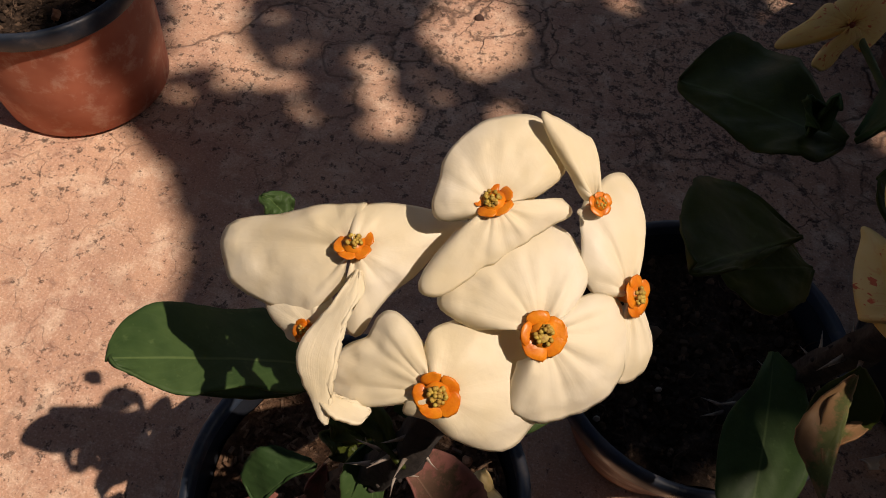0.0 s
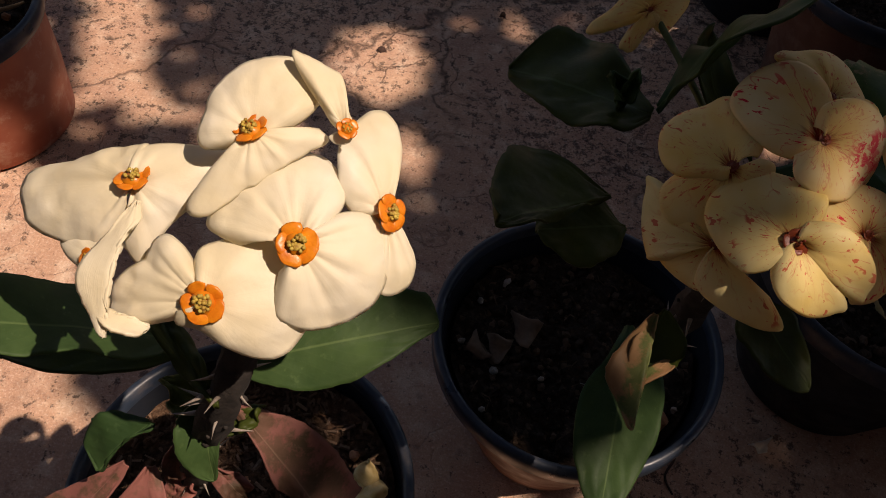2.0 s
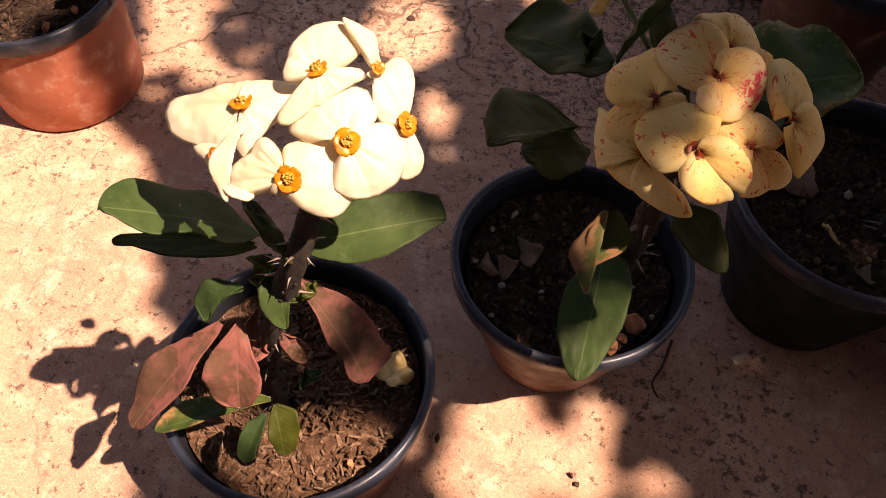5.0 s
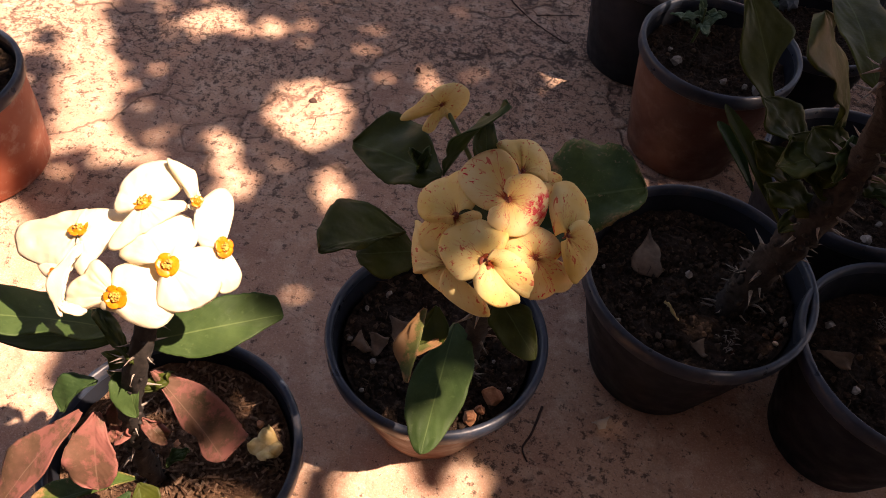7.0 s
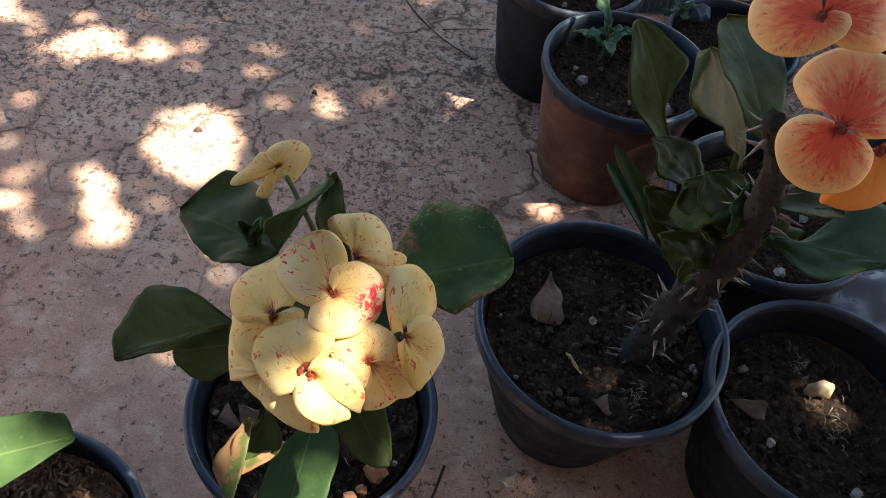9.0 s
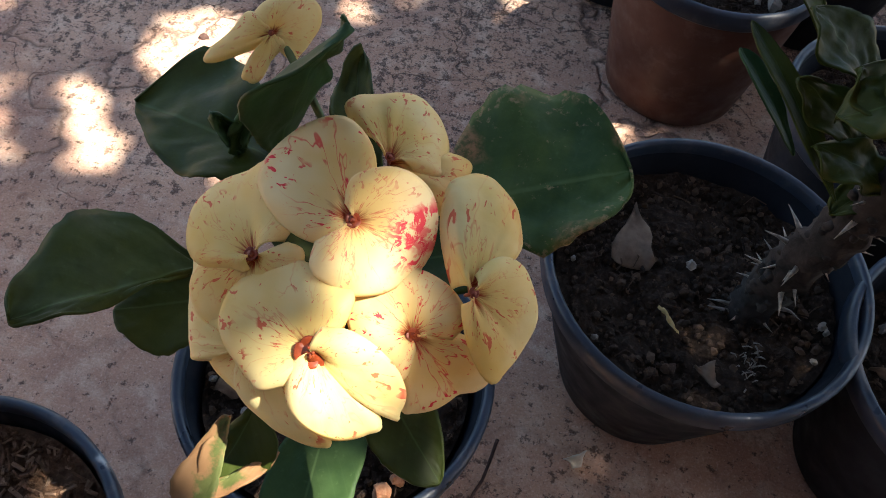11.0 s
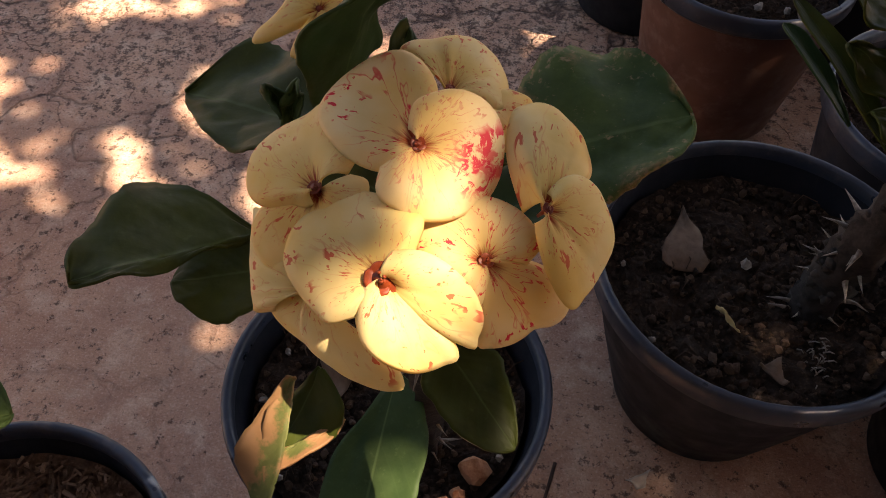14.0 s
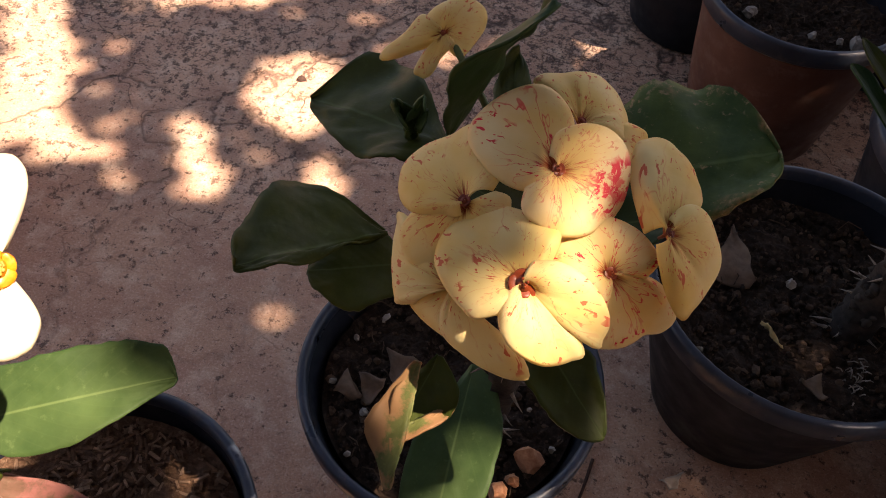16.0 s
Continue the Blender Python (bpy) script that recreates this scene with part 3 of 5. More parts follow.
def stem(plant, points, radii, material, thorns, seed, length=0.010, side_on=True):
    """A stem through points, with single thorns as pieces of it."""
    pts = bend([mm(p) for p in points], 9)
    rr = [float(np.interp(k / (len(pts) - 1) * (len(radii) - 1), range(len(radii)), radii)) * 0.001 for k in range(len(pts))]
    bm = bmesh.new()
    tube(bm, pts, rr, 16, 0.24 if thorns else 0.06)
    rng = random.Random(seed + 50)
    for _ in range(thorns * 2):
        k = rng.randrange(1, len(pts) - 1)
        d = (pts[k + 1] - pts[k - 1]).normalized()
        o = Matrix.Rotation(rng.random() * 6.283, 3, d) @ d.orthogonal().normalized()
        lump(bm, pts[k] + o * rr[k] * 0.95, rr[k] * rng.uniform(0.16, 0.34), rng, 1, 0.9)
    ob = part("stem", bm, material, plant, "thorny stem" if thorns else "")
    rng = random.Random(seed)
    for _ in range(thorns):
        k = rng.randrange(1, len(pts) - 1)
        d = (pts[k + 1] - pts[k - 1]).normalized()
        s = d.orthogonal().normalized()
        a = rng.random() * 6.283
        o = (math.cos(a) * s + math.sin(a) * d.cross(s))
        root = pts[k] + o * rr[k] * 0.8
        ln = length * rng.uniform(0.6, 1.25)
        m1 = root + (o + d * rng.uniform(-0.4, 0.4)) * ln * 0.5
        end = m1 + (o + Vector((0, 0, rng.uniform(-0.3, 0.3)))) * ln * 0.5
        bm = bmesh.new()
        tube(bm, [root, m1, end], [ln * 0.12, ln * 0.055, ln * 0.006], 6)
        part("thorn", bm, thorn_mat, ob)
    return ob


# ---- ground ----
bm = bmesh.new()
xs = [-30, -4, -1.2] + [-0.6 + 0.05 * k for k in range(41)] + [2.2, 5, 30]
ys = [-30, -4, -1.0] + [-0.3 + 0.05 * k for k in range(41)] + [2.6, 6, 30]
gv = [[bm.verts.new((x, y, 0.0)) for x in xs] for y in ys]
for r, s in zip(gv, gv[1:]):
    for k in range(len(xs) - 1):
        bm.faces.new((r[k], r[k + 1], s[k + 1], s[k]))
ground = mesh_object("ground", bm, ground_mat)
tagged(ground, "weathered pinkish concrete paving with specks and hairline cracks", "ground", kind="structure")


# unseen wall behind the camera, added and kept dark to cut low sky light
wall_plaster = plain("wall_plaster", (0.10, 0.095, 0.09), (0.15, 0.145, 0.135), 0.9, 8, 0.2)
bm = bmesh.new()
bmesh.ops.create_cube(bm, size=1, matrix=Matrix.Translation((0.2, -0.75, 0.8)) @ Matrix.Diagonal((7.0, 0.2, 1.6, 1)))
bmesh.ops.bevel(bm, geom=bm.edges[:], offset=0.01, segments=2, affect="EDGES")
wall_south = mesh_object("wall_south", bm, wall_plaster, smooth=False)
tagged(wall_south, "plain dark grey wall, added unseen behind the camera to block low sky light", "wall", kind="structure")


# ---- unseen shade tree, added overhead: leaves are left out where sun patches should fall ----
# x, y, half-sizes and turn of each crown gap, placed for a wanted sunlit patch
GAPS = [
    (0.061, 0.578, 0.046, 0.036, 112),
    (0.164, 0.660, 0.024, 0.001, 109),
    (0.011, 0.487, 0.038, 0.010, 117),
    (-0.082, 0.690, 0.030, 0.013, -177),
    (-0.142, 0.703, 0.020, 0.003, 119),
    (-0.007, 0.697, 0.022, 0.0, -163),
    (-0.196, 0.620, 0.145, 0.020, 117),
    (-0.198, 0.718, 0.022, 0.010, 157),
    (-0.060, 0.488, 0.032, 0.001, 115),
    (-0.086, 0.473, 0.034, 0.001, 116),
    (0.082, 0.670, 0.020, -0.001, 106),
    (0.302, 0.696, 0.011, 0.010, 64),
    (0.391, 0.568, 0.010, 0.005, 90),
    (0.425, 0.566, 0.005, 0.003, 0),
    (0.110, 0.361, 0.017, 0.002, 48),
    (-0.219, 0.788, 0.016, 0.012, -171),
    (-0.152, 0.303, 0.113, 0.071, 131),
    (-0.138, 0.537, 0.091, 0.011, 114),
    (-0.169, 0.528, 0.075, 0.009, 116),
    (0.115, 0.475, 0.046, 0.006, 105),
    (0.224, 0.196, 0.050, 0.034, 102),
    (0.283, 0.210, 0.043, 0.013, 99),
    (0.327, 0.201, 0.010, 0.009, 53),
    (0.376, 0.300, 0.003, 0.001, 75),
    (-0.086, 0.180, 0.098, 0.060, 0),
    (-0.100, 0.130, 0.100, 0.080, 0),
    (0.090, 0.235, 0.026, 0.0033, 106),
    (0.157, 0.212, 0.011, 0.026, 0),
    (0.072, 0.146, 0.048, 0.020, 12),
    (0.502, 0.359, 0.006, 0.017, 60),
    (-0.400, 0.500, 0.160, 0.350, 0),
]


rng = random.Random(5)
# x, y, half-sizes and missing share of stretches thinned to give soft half-light
THIN = [(-0.10, 0.690, 0.15, 0.065, 0.30), (0.0, 0.490, 0.065, 0.050, 0.28), (-0.15, 0.560, 0.09, 0.13, 0.25), (0.20, 0.74, 0.20, 0.13, 0.13), (0.36, 0.37, 0.07, 0.06, 0.17), (0.045, 0.175, 0.065, 0.05, 0.30)]


def shaded(x, y):
    luck = rng.random()
    if any(((x - cx) / a) ** 2 + ((y - cy) / b) ** 2 < 1 and luck < part_gone for cx, cy, a, b, part_gone in THIN):
        return False
    for cx, cy, a, b, turn in GAPS:
        c, s = math.cos(radians(turn)), math.sin(radians(turn))
        u, v = (x - cx) * c + (y - cy) * s, -(x - cx) * s + (y - cy) * c
        if (u / (a + 0.009)) ** 2 + (v / (b + 0.009)) ** 2 < 1:
            return False
    return True


# added only to block and shape sun and sky light; it stands out of view
crown_height = 1.8
unseen_shade_tree = thing("unseen_shade_tree", (2.4, 0.6, 0), "unseen tree added to shade the pots, with a dense dark green crown", "tree")
bm = bmesh.new()
reach = TO_SUN / TO_SUN.z * crown_height


def inner(x, y):
    """The low, dense middle of the crown, with an uneven border."""
    u, v = (x - 0.25) / 1.02, (y - 0.58) / 0.97
    return u ** 4 + v ** 4 < 1 + 0.5 * noise.noise(Vector((x, y, 0)) * 2.2) + 0.3 * noise.noise(Vector((x, y, 3)) * 6)


def crown_blade(c, s, u, l, w):
    bm.faces.new([bm.verts.new(c + l * p * s + w * q * u) for p, q in ((-1, 0), (-0.55, 0.75), (0.1, 1), (0.65, 0.6), (1.1, 0), (0.65, -0.6), (0.1, -1), (-0.55, -0.75))])


step = 0.0128
for i in range(186):
    for j in range(176):
        x, y = -0.95 + i * step + rng.uniform(-0.004, 0.004), -0.52 + j * step + rng.uniform(-0.004, 0.004)
        if not inner(x, y) or not shaded(x, y):
            continue
        c = Vector((x, y, 0)) + reach + TO_SUN * rng.uniform(-0.07, 0.07)
        s = Vector((1, 0, 0)) + Vector((rng.uniform(-1, 1), rng.uniform(-1, 1), rng.uniform(-0.5, 0.5)))
        s = (s - s.dot(TO_SUN) * 0.8 * TO_SUN).normalized()
        crown_blade(c, s, TO_SUN.cross(s).normalized(), rng.uniform(0.0145, 0.018), rng.uniform(0.0105, 0.0125))
for _ in range(9000):
    a, q = rng.random() * 6.283, 2.5 * rng.random() ** 0.62
    q *= 1 + 0.22 * noise.noise(Vector((math.cos(a) * 2, math.sin(a) * 2, 5)))
    x, y = 0.3 + q * math.cos(a), 0.55 + q * math.sin(a)
    if inner(x * 0.96 + 0.01, y * 0.96 + 0.02) or noise.noise(Vector((x, y, 1)) * 3.0) > 0.42:
        continue
    c = Vector((x, y, rng.uniform(-0.1, 0.35) * (1 - 0.25 * q))) + reach
    s = Vector((rng.uniform(-1, 1), rng.uniform(-1, 1), rng.uniform(-0.3, 0.3))).normalized()
    crown_blade(c, s, s.cross(Vector((0, 0, 1))).normalized(), rng.uniform(0.035, 0.05), rng.uniform(0.022, 0.030))
part("crown", bm, crown_leaf, unseen_shade_tree)
bm = bmesh.new()
tube(bm, bend([Vector((2.4, 0.6, 0)), Vector((2.36, 0.62, 0.8)), Vector((2.2, 0.57, 1.3)), Vector((1.85, 0.5, 1.6))], 6), [0.07] * 7 + [0.05] * 6 + [0.02] * 6, 10, 0.1)
for limb in (((1.9, 0.5, 1.55), (1.9, -0.3, 1.8), (1.6, -1.2, 1.95)), ((1.87, 0.5, 1.58), (1.75, 1.4, 1.9), (1.3, 2.2, 1.95)), ((2.1, 0.55, 1.4), (2.7, 0.9, 1.8), (3.2, 1.2, 1.95)), ((2.15, 0.56, 1.35), (2.6, 0.1, 1.8), (2.9, -0.6, 1.95))):
    pts = bend([Vector(p) for p in limb], 6)
    tube(bm, pts, [0.032 * (1 - 0.75 * k / len(pts)) for k in range(len(pts))], 8, 0.1)
part("trunk", bm, bark, unseen_shade_tree)


# ---- pots and soil ----
pot(0.1078, 0.1760, 0.0735, 0.115, brown_plastic, "round plastic pot, brown outside and black inside, on concrete", 0.75)
soil(0.1078, 0.1760, 0.066, 0.097, coir_soil, "loose reddish-brown coir and soil in a pot", 3, 1500, True)
pot(0.2418, 0.2896, 0.0732, 0.110, brown_plastic, "round plastic pot, brown outside and black inside, on concrete", 0.60)
soil(0.2418, 0.2896, 0.063, 0.092, dark_soil, "dark potting soil with pale crumbs", 7, 1540)
pot(0.4108, 0.3710, 0.0815, 0.1255, black_plastic, "round blue-black plastic pot standing on concrete", 0.62)
soil(0.4108, 0.3710, 0.072, 0.105, dark_soil, "dark potting soil strewn with dry leaf bits", 11, 1980)
pot(0.5530, 0.3380, 0.0760, 0.125, black_plastic, "round black plastic pot with little soil", 0.64)
soil(0.5530, 0.3380, 0.066, 0.098, dark_soil, "dark potting soil with fibrous crumbs", 13, 880)
pot(0.5350, 0.4930, 0.0760, 0.130, black_plastic, "round black plastic pot shaded by leaves", 0.66)
soil(0.5350, 0.4930, 0.067, 0.108, dark_soil, "dark potting soil with white crumbs", 17, 880)
pot(0.3830, 0.7600, 0.0720, 0.125, black_plastic, "round black plastic pot at the edge of the group", 0.78)
soil(0.3830, 0.7600, 0.065, 0.103, dark_soil, "dark potting soil with a few pale pebbles", 19, 572)
pot(0.4320, 0.6320, 0.0720, 0.125, brown_plastic, "reddish-brown plastic pot with a seedling", 0.74)
soil(0.4320, 0.6320, 0.065, 0.103, dark_soil, "dark potting soil with white stones", 23, 660)
pot(0.5450, 0.7350, 0.0640, 0.095, black_plastic, "small black plastic pot behind other pots", 0.75)
soil(0.5450, 0.7350, 0.056, 0.077, dark_soil, "dark potting soil in a small pot", 29, 264)
pot(-0.2070, 0.4360, 0.0690, 0.105, red_plastic, "terracotta-coloured plastic pot standing in the sun", 0.88)
soil(-0.2070, 0.4360, 0.062, 0.088, dark_soil, "dark potting soil in a terracotta pot", 31, 880)
pot(0.757, 0.655, 0.0820, 0.140, black_plastic, "glossy black plastic pot beside clear plastic", 0.8)
soil(0.757, 0.655, 0.073, 0.105, dark_soil, "dark soil in a black pot", 37, 220)

# ---- plants ----
PETALS.update(white=white_petal, yellow=yellow_petal, blotched=blotched_petal, streaked=streaked_petal, orange=orange_petal, backs=orange_back)
white_plant = thing("flowering_plant", (0.100, 0.163, 0.097), "thorny succulent with a cluster of creamy white flowers", "potted plant", "flowering thorny plants")
white_plant["bloom"] = "white"
stem(white_plant, [(100, 163, 93), (104, 160, 150), (118, 155, 215), (138, 152, 275), (146, 164, 305)], [5, 5.5, 5, 4.5, 3], bark, 44, 1, 0.007)
yellow_plant = thing("flowering_plant", (0.262, 0.268, 0.092), "thorny succulent with pale yellow, red-streaked flowers", "potted plant", "flowering thorny plants")
yellow_plant["bloom"] = "yellow"
stem(yellow_plant, [(262, 268, 88), (266, 258, 160), (266, 244, 225), (266, 236, 262), (268, 232, 282)], [5, 5.5, 5.5, 5, 3], bark, 30, 2)
stem(yellow_plant, [(262, 262, 268), (250, 285, 275), (229, 311, 288)], [1.3, 1.2, 1.1], green_bark, 0, 3)
orange_plant = thing("flowering_plant", (0.428, 0.334, 0.105), "tall thorny succulent with orange-red flowers, leaning", "potted plant", "flowering thorny plants")
orange_plant["bloom"] = "orange"
stem(orange_plant, [(435, 358, 100), (440, 362, 132), (444, 360, 168), (448, 356, 208), (448, 349, 258), (430, 325, 320), (405, 300, 365)], [9, 11, 11, 10, 8, 5.5, 3.5], bark, 75, 4, 0.012)

blade(white_plant, leaf_green, (130.0, 167.3, 258.0), (182.7, 191.0, 263.0), 22, (1.2, 2.7, 7.0, 12.9, 12.3, 11.9, 12.2, 12.8, 12.4, 11.2, 9.5, 7.4, 0.0), (1.2, 2.2, 4.4, 6.9, 9.7, 11.5, 11.7, 10.0, 7.5, 4.8, 2.9, 1.9, 0.0), sag=2.0, fold=1.0)
blade(white_plant, leaf_green, (107.5, 179.1, 240.0), (68.7, 150.2, 284.0), 0, (0.9, 1.6, 3.7, 6.5, 8.2, 8.6, 8.4, 9.0, 9.3, 7.1, 4.5, 2.6, 0.0), (1.2, 3.9, 8.3, 12.2, 14.4, 15.7, 15.9, 15.3, 14.8, 13.1, 9.7, 4.9, 0.0), sag=2.0, fold=1.0)
blade(white_plant, leaf_dark, (105.4, 179.0, 232.0), (51.8, 162.1, 240.0), 0, (0.9, 1.6, 3.5, 5.8, 7.7, 8.6, 8.6, 7.8, 5.6, 3.0, 2.4, 1.6, 0.0), (0.4, 0.7, 1.4, 2.5, 3.7, 4.0, 4.3, 4.2, 4.0, 3.5, 3.0, 1.8, 0.0), sag=2.0, fold=1.0)
blade(white_plant, leaf_green, (114.2, 150.0, 250.0), (101.5, 138.0, 238.0), 0, (0.2, 0.9, 1.6, 1.1, 0.5, 0.1, 0.1, 0.5, 0.7, 0.6, 0.4, 0.2, 0.0), (1.1, 1.5, 2.7, 4.6, 7.1, 9.8, 10.4, 10.8, 10.7, 10.1, 9.2, 7.2, 0.0), sag=2.0, fold=2.0)
blade(white_plant, leaf_green, (127.3, 157.0, 258.0), (132.3, 142.7, 238.0), 0, (0.5, 3.7, 4.5, 4.3, 3.9, 3.5, 3.0, 2.5, 1.9, 1.4, 1.0, 0.5, 0.0), (0.8, 1.6, 3.8, 6.3, 7.5, 7.8, 7.7, 7.2, 6.2, 4.6, 3.0, 1.5, 0.0), sag=2.0, fold=3.0)
blade(white_plant, leaf_red, (100.7, 145.7, 222.0), (67.5, 107.5, 182.0), 0, (0.9, 1.3, 2.3, 3.5, 5.1, 8.3, 8.9, 7.7, 6.8, 6.0, 4.5, 2.2, 0.0), (1.2, 1.6, 2.6, 4.3, 7.0, 10.1, 12.6, 13.0, 11.0, 8.3, 6.4, 5.1, 0.0), sag=2.0, fold=2.0)
blade(white_plant, leaf_red, (109.2, 145.8, 225.0), (112.9, 122.6, 195.0), 0, (1.0, 1.3, 2.4, 3.9, 5.6, 8.1, 9.4, 9.8, 9.1, 7.1, 5.3, 2.8, 0.0), (1.2, 1.7, 3.2, 5.5, 8.5, 11.5, 13.3, 13.8, 13.1, 11.8, 9.0, 5.7, 0.0), sag=3.0, fold=2.0)
blade(white_plant, leaf_red, (128.9, 165.1, 236.0), (157.0, 153.1, 178.0), 0, (1.2, 1.9, 3.8, 6.8, 10.1, 12.9, 14.6, 15.9, 16.4, 16.3, 15.8, 15.2, 0.0), (0.7, 0.8, 1.3, 2.0, 3.2, 5.3, 6.0, 3.9, 6.6, 6.4, 4.3, 2.2, 0.0), sag=4.0, fold=2.0)
blade(white_plant, leaf_red, (110.3, 159.0, 215.0), (109.7, 151.0, 200.0), 0, (0.4, 0.5, 1.0, 1.7, 2.6, 3.6, 3.9, 4.0, 3.6, 2.9, 2.1, 1.0, 0.0), (0.4, 0.6, 1.0, 1.6, 2.5, 3.4, 3.8, 4.1, 4.2, 3.8, 3.2, 2.6, 0.0), sag=1.0, fold=2.0)
blade(white_plant, leaf_worn, (115.0, 139.1, 166.0), (63.9, 116.9, 150.0), 0, (0.4, 0.5, 0.7, 1.1, 1.4, 1.7, 2.3, 3.5, 3.4, 2.5, 1.7, 0.9, 0.0), (1.0, 1.6, 3.3, 6.0, 7.4, 7.6, 8.2, 9.4, 9.4, 7.4, 5.2, 2.6, 0.0), sag=2.0, fold=2.0)
blade(white_plant, leaf_green, (113.9, 133.6, 162.0), (108.6, 113.6, 148.0), 0, (0.5, 0.7, 1.5, 2.7, 3.4, 3.8, 4.1, 4.4, 4.6, 4.2, 2.8, 1.4, 0.0), (0.6, 0.9, 1.7, 3.1, 5.0, 5.3, 5.5, 5.6, 5.3, 4.6, 3.6, 1.8, 0.0), sag=2.0, fold=2.0)
blade(white_plant, leaf_dark, (117.6, 137.4, 166.0), (125.5, 121.3, 148.0), 0, (1.0, 2.1, 5.2, 8.7, 9.6, 9.6, 9.2, 8.4, 7.2, 6.0, 4.9, 2.5, 0.0), (0.5, 0.8, 1.6, 2.8, 4.0, 4.8, 5.3, 5.0, 4.3, 3.6, 2.5, 1.2, 0.0), sag=2.0, fold=2.0)
blade(yellow_plant, leaf_dark, (234.4, 279.7, 272.0), (185.2, 299.0, 262.0), 0, (1.2, 4.9, 12.6, 15.3, 17.5, 17.2, 15.7, 13.3, 10.1, 6.6, 4.1, 2.1, 0.0), (1.2, 2.1, 4.9, 9.2, 14.7, 20.4, 24.9, 28.1, 29.8, 29.0, 25.0, 15.5, 0.0), sag=0.8, fold=0.7)
blade(yellow_plant, leaf_dark, (224.7, 244.3, 268.0), (192.9, 214.6, 282.0), 0, (0.5, 0.6, 0.7, 0.9, 1.7, 2.6, 3.2, 3.8, 4.8, 4.6, 3.1, 1.6, 0.0), (1.2, 2.9, 7.8, 15.1, 22.3, 25.8, 25.0, 22.0, 17.3, 13.1, 8.9, 4.5, 0.0), sag=0.8, fold=0.7)
blade(yellow_plant, leaf_green, (236.0, 277.6, 276.0), (260.0, 266.2, 337.0), 0, (1.2, 7.5, 24.5, 22.7, 20.1, 16.9, 13.3, 9.6, 6.7, 5.1, 3.5, 1.7, 0.0), (1.2, 1.7, 3.2, 5.6, 8.7, 12.2, 16.1, 18.9, 18.2, 16.0, 12.5, 7.5, 0.0), sag=2.0, fold=5.0)
blade(yellow_plant, leaf_worn, (283.3, 270.5, 275.0), (330.5, 284.4, 285.0), 0, (1.2, 5.0, 13.0, 21.5, 28.5, 32.8, 34.1, 33.6, 31.4, 27.0, 20.8, 12.0, 0.0), (1.2, 2.6, 6.6, 11.2, 14.7, 18.3, 20.0, 18.9, 16.6, 13.6, 10.0, 5.6, 0.0), sag=0.8, fold=0.7)
blade(yellow_plant, leaf_green, (253.5, 261.1, 172.0), (250.3, 182.9, 166.0), 0, (1.2, 2.9, 8.0, 11.8, 14.8, 16.8, 16.4, 14.8, 12.4, 9.9, 6.9, 3.5, 0.0), (1.2, 1.6, 3.0, 5.1, 7.8, 13.0, 15.3, 15.0, 13.7, 10.5, 7.1, 3.6, 0.0), sag=4.0, fold=2.0)
blade(yellow_plant, leaf_curl, (242.4, 208.0, 264.0), (240.8, 178.4, 250.0), 20, (-0.0, -0.4, -1.4, -3.0, -5.0, -5.5, -5.1, -4.0, -2.2, -0.6, -0.1, -0.1, 0.0), (1.0, 1.5, 2.7, 4.6, 6.9, 8.7, 10.2, 9.7, 7.3, 4.6, 2.5, 1.2, 0.0), sag=-2.0, fold=4.0)
blade(yellow_plant, leaf_dark, (246.3, 214.3, 258.0), (236.4, 193.3, 246.0), 0, (1.1, 2.1, 4.9, 8.5, 10.8, 11.1, 10.6, 8.9, 6.0, 3.8, 2.6, 1.3, 0.0), (0.5, 0.7, 1.2, 1.9, 3.0, 4.2, 4.7, 4.2, 3.7, 2.9, 2.0, 1.0, 0.0), sag=-3.0, fold=0.7)
blade(yellow_plant, leaf_curl, (253.1, 206.1, 250.0), (236.5, 192.8, 247.0), 0, (0.4, 0.8, 1.9, 3.0, 3.6, 4.0, 4.1, 4.0, 3.8, 3.4, 2.9, 1.8, 0.0), (0.3, 0.1, -0.2, -0.8, -1.4, -1.5, -0.8, 0.1, 1.1, 2.4, 2.1, 1.0, 0.0), sag=1.0, fold=0.5)
blade(orange_plant, leaf_dark, (417.9, 404.2, 240.0), (385.6, 453.5, 290.0), 0, (1.2, 1.9, 3.9, 7.1, 11.2, 15.6, 18.4, 17.9, 13.5, 9.0, 6.1, 3.1, 0.0), (1.2, 1.3, 1.5, 1.9, 0.9, 1.6, 10.3, 22.7, 17.5, 12.9, 8.7, 4.4, 0.0), sag=2.0, fold=2.0)
blade(orange_plant, leaf_dark, (402.5, 381.9, 330.0), (439.4, 372.4, 270.0), 0, (1.2, 2.1, 4.8, 9.0, 14.1, 15.3, 16.5, 17.7, 18.2, 17.0, 13.8, 8.2, 0.0), (1.2, 32.0, 34.5, 34.9, 31.9, 27.2, 22.0, 16.9, 12.0, 7.7, 4.7, 2.4, 0.0), sag=3.0, fold=2.0)
blade(orange_plant, leaf_dark, (421.7, 329.6, 330.0), (412.8, 407.4, 330.0), 0, (1.1, 2.5, 6.1, 7.7, 9.6, 10.9, 10.9, 10.5, 8.9, 6.8, 4.6, 2.3, 0.0), (1.2, 1.9, 4.0, 7.3, 11.4, 14.2, 16.8, 17.8, 16.7, 14.9, 13.3, 8.8, 0.0), sag=3.0, fold=2.0)
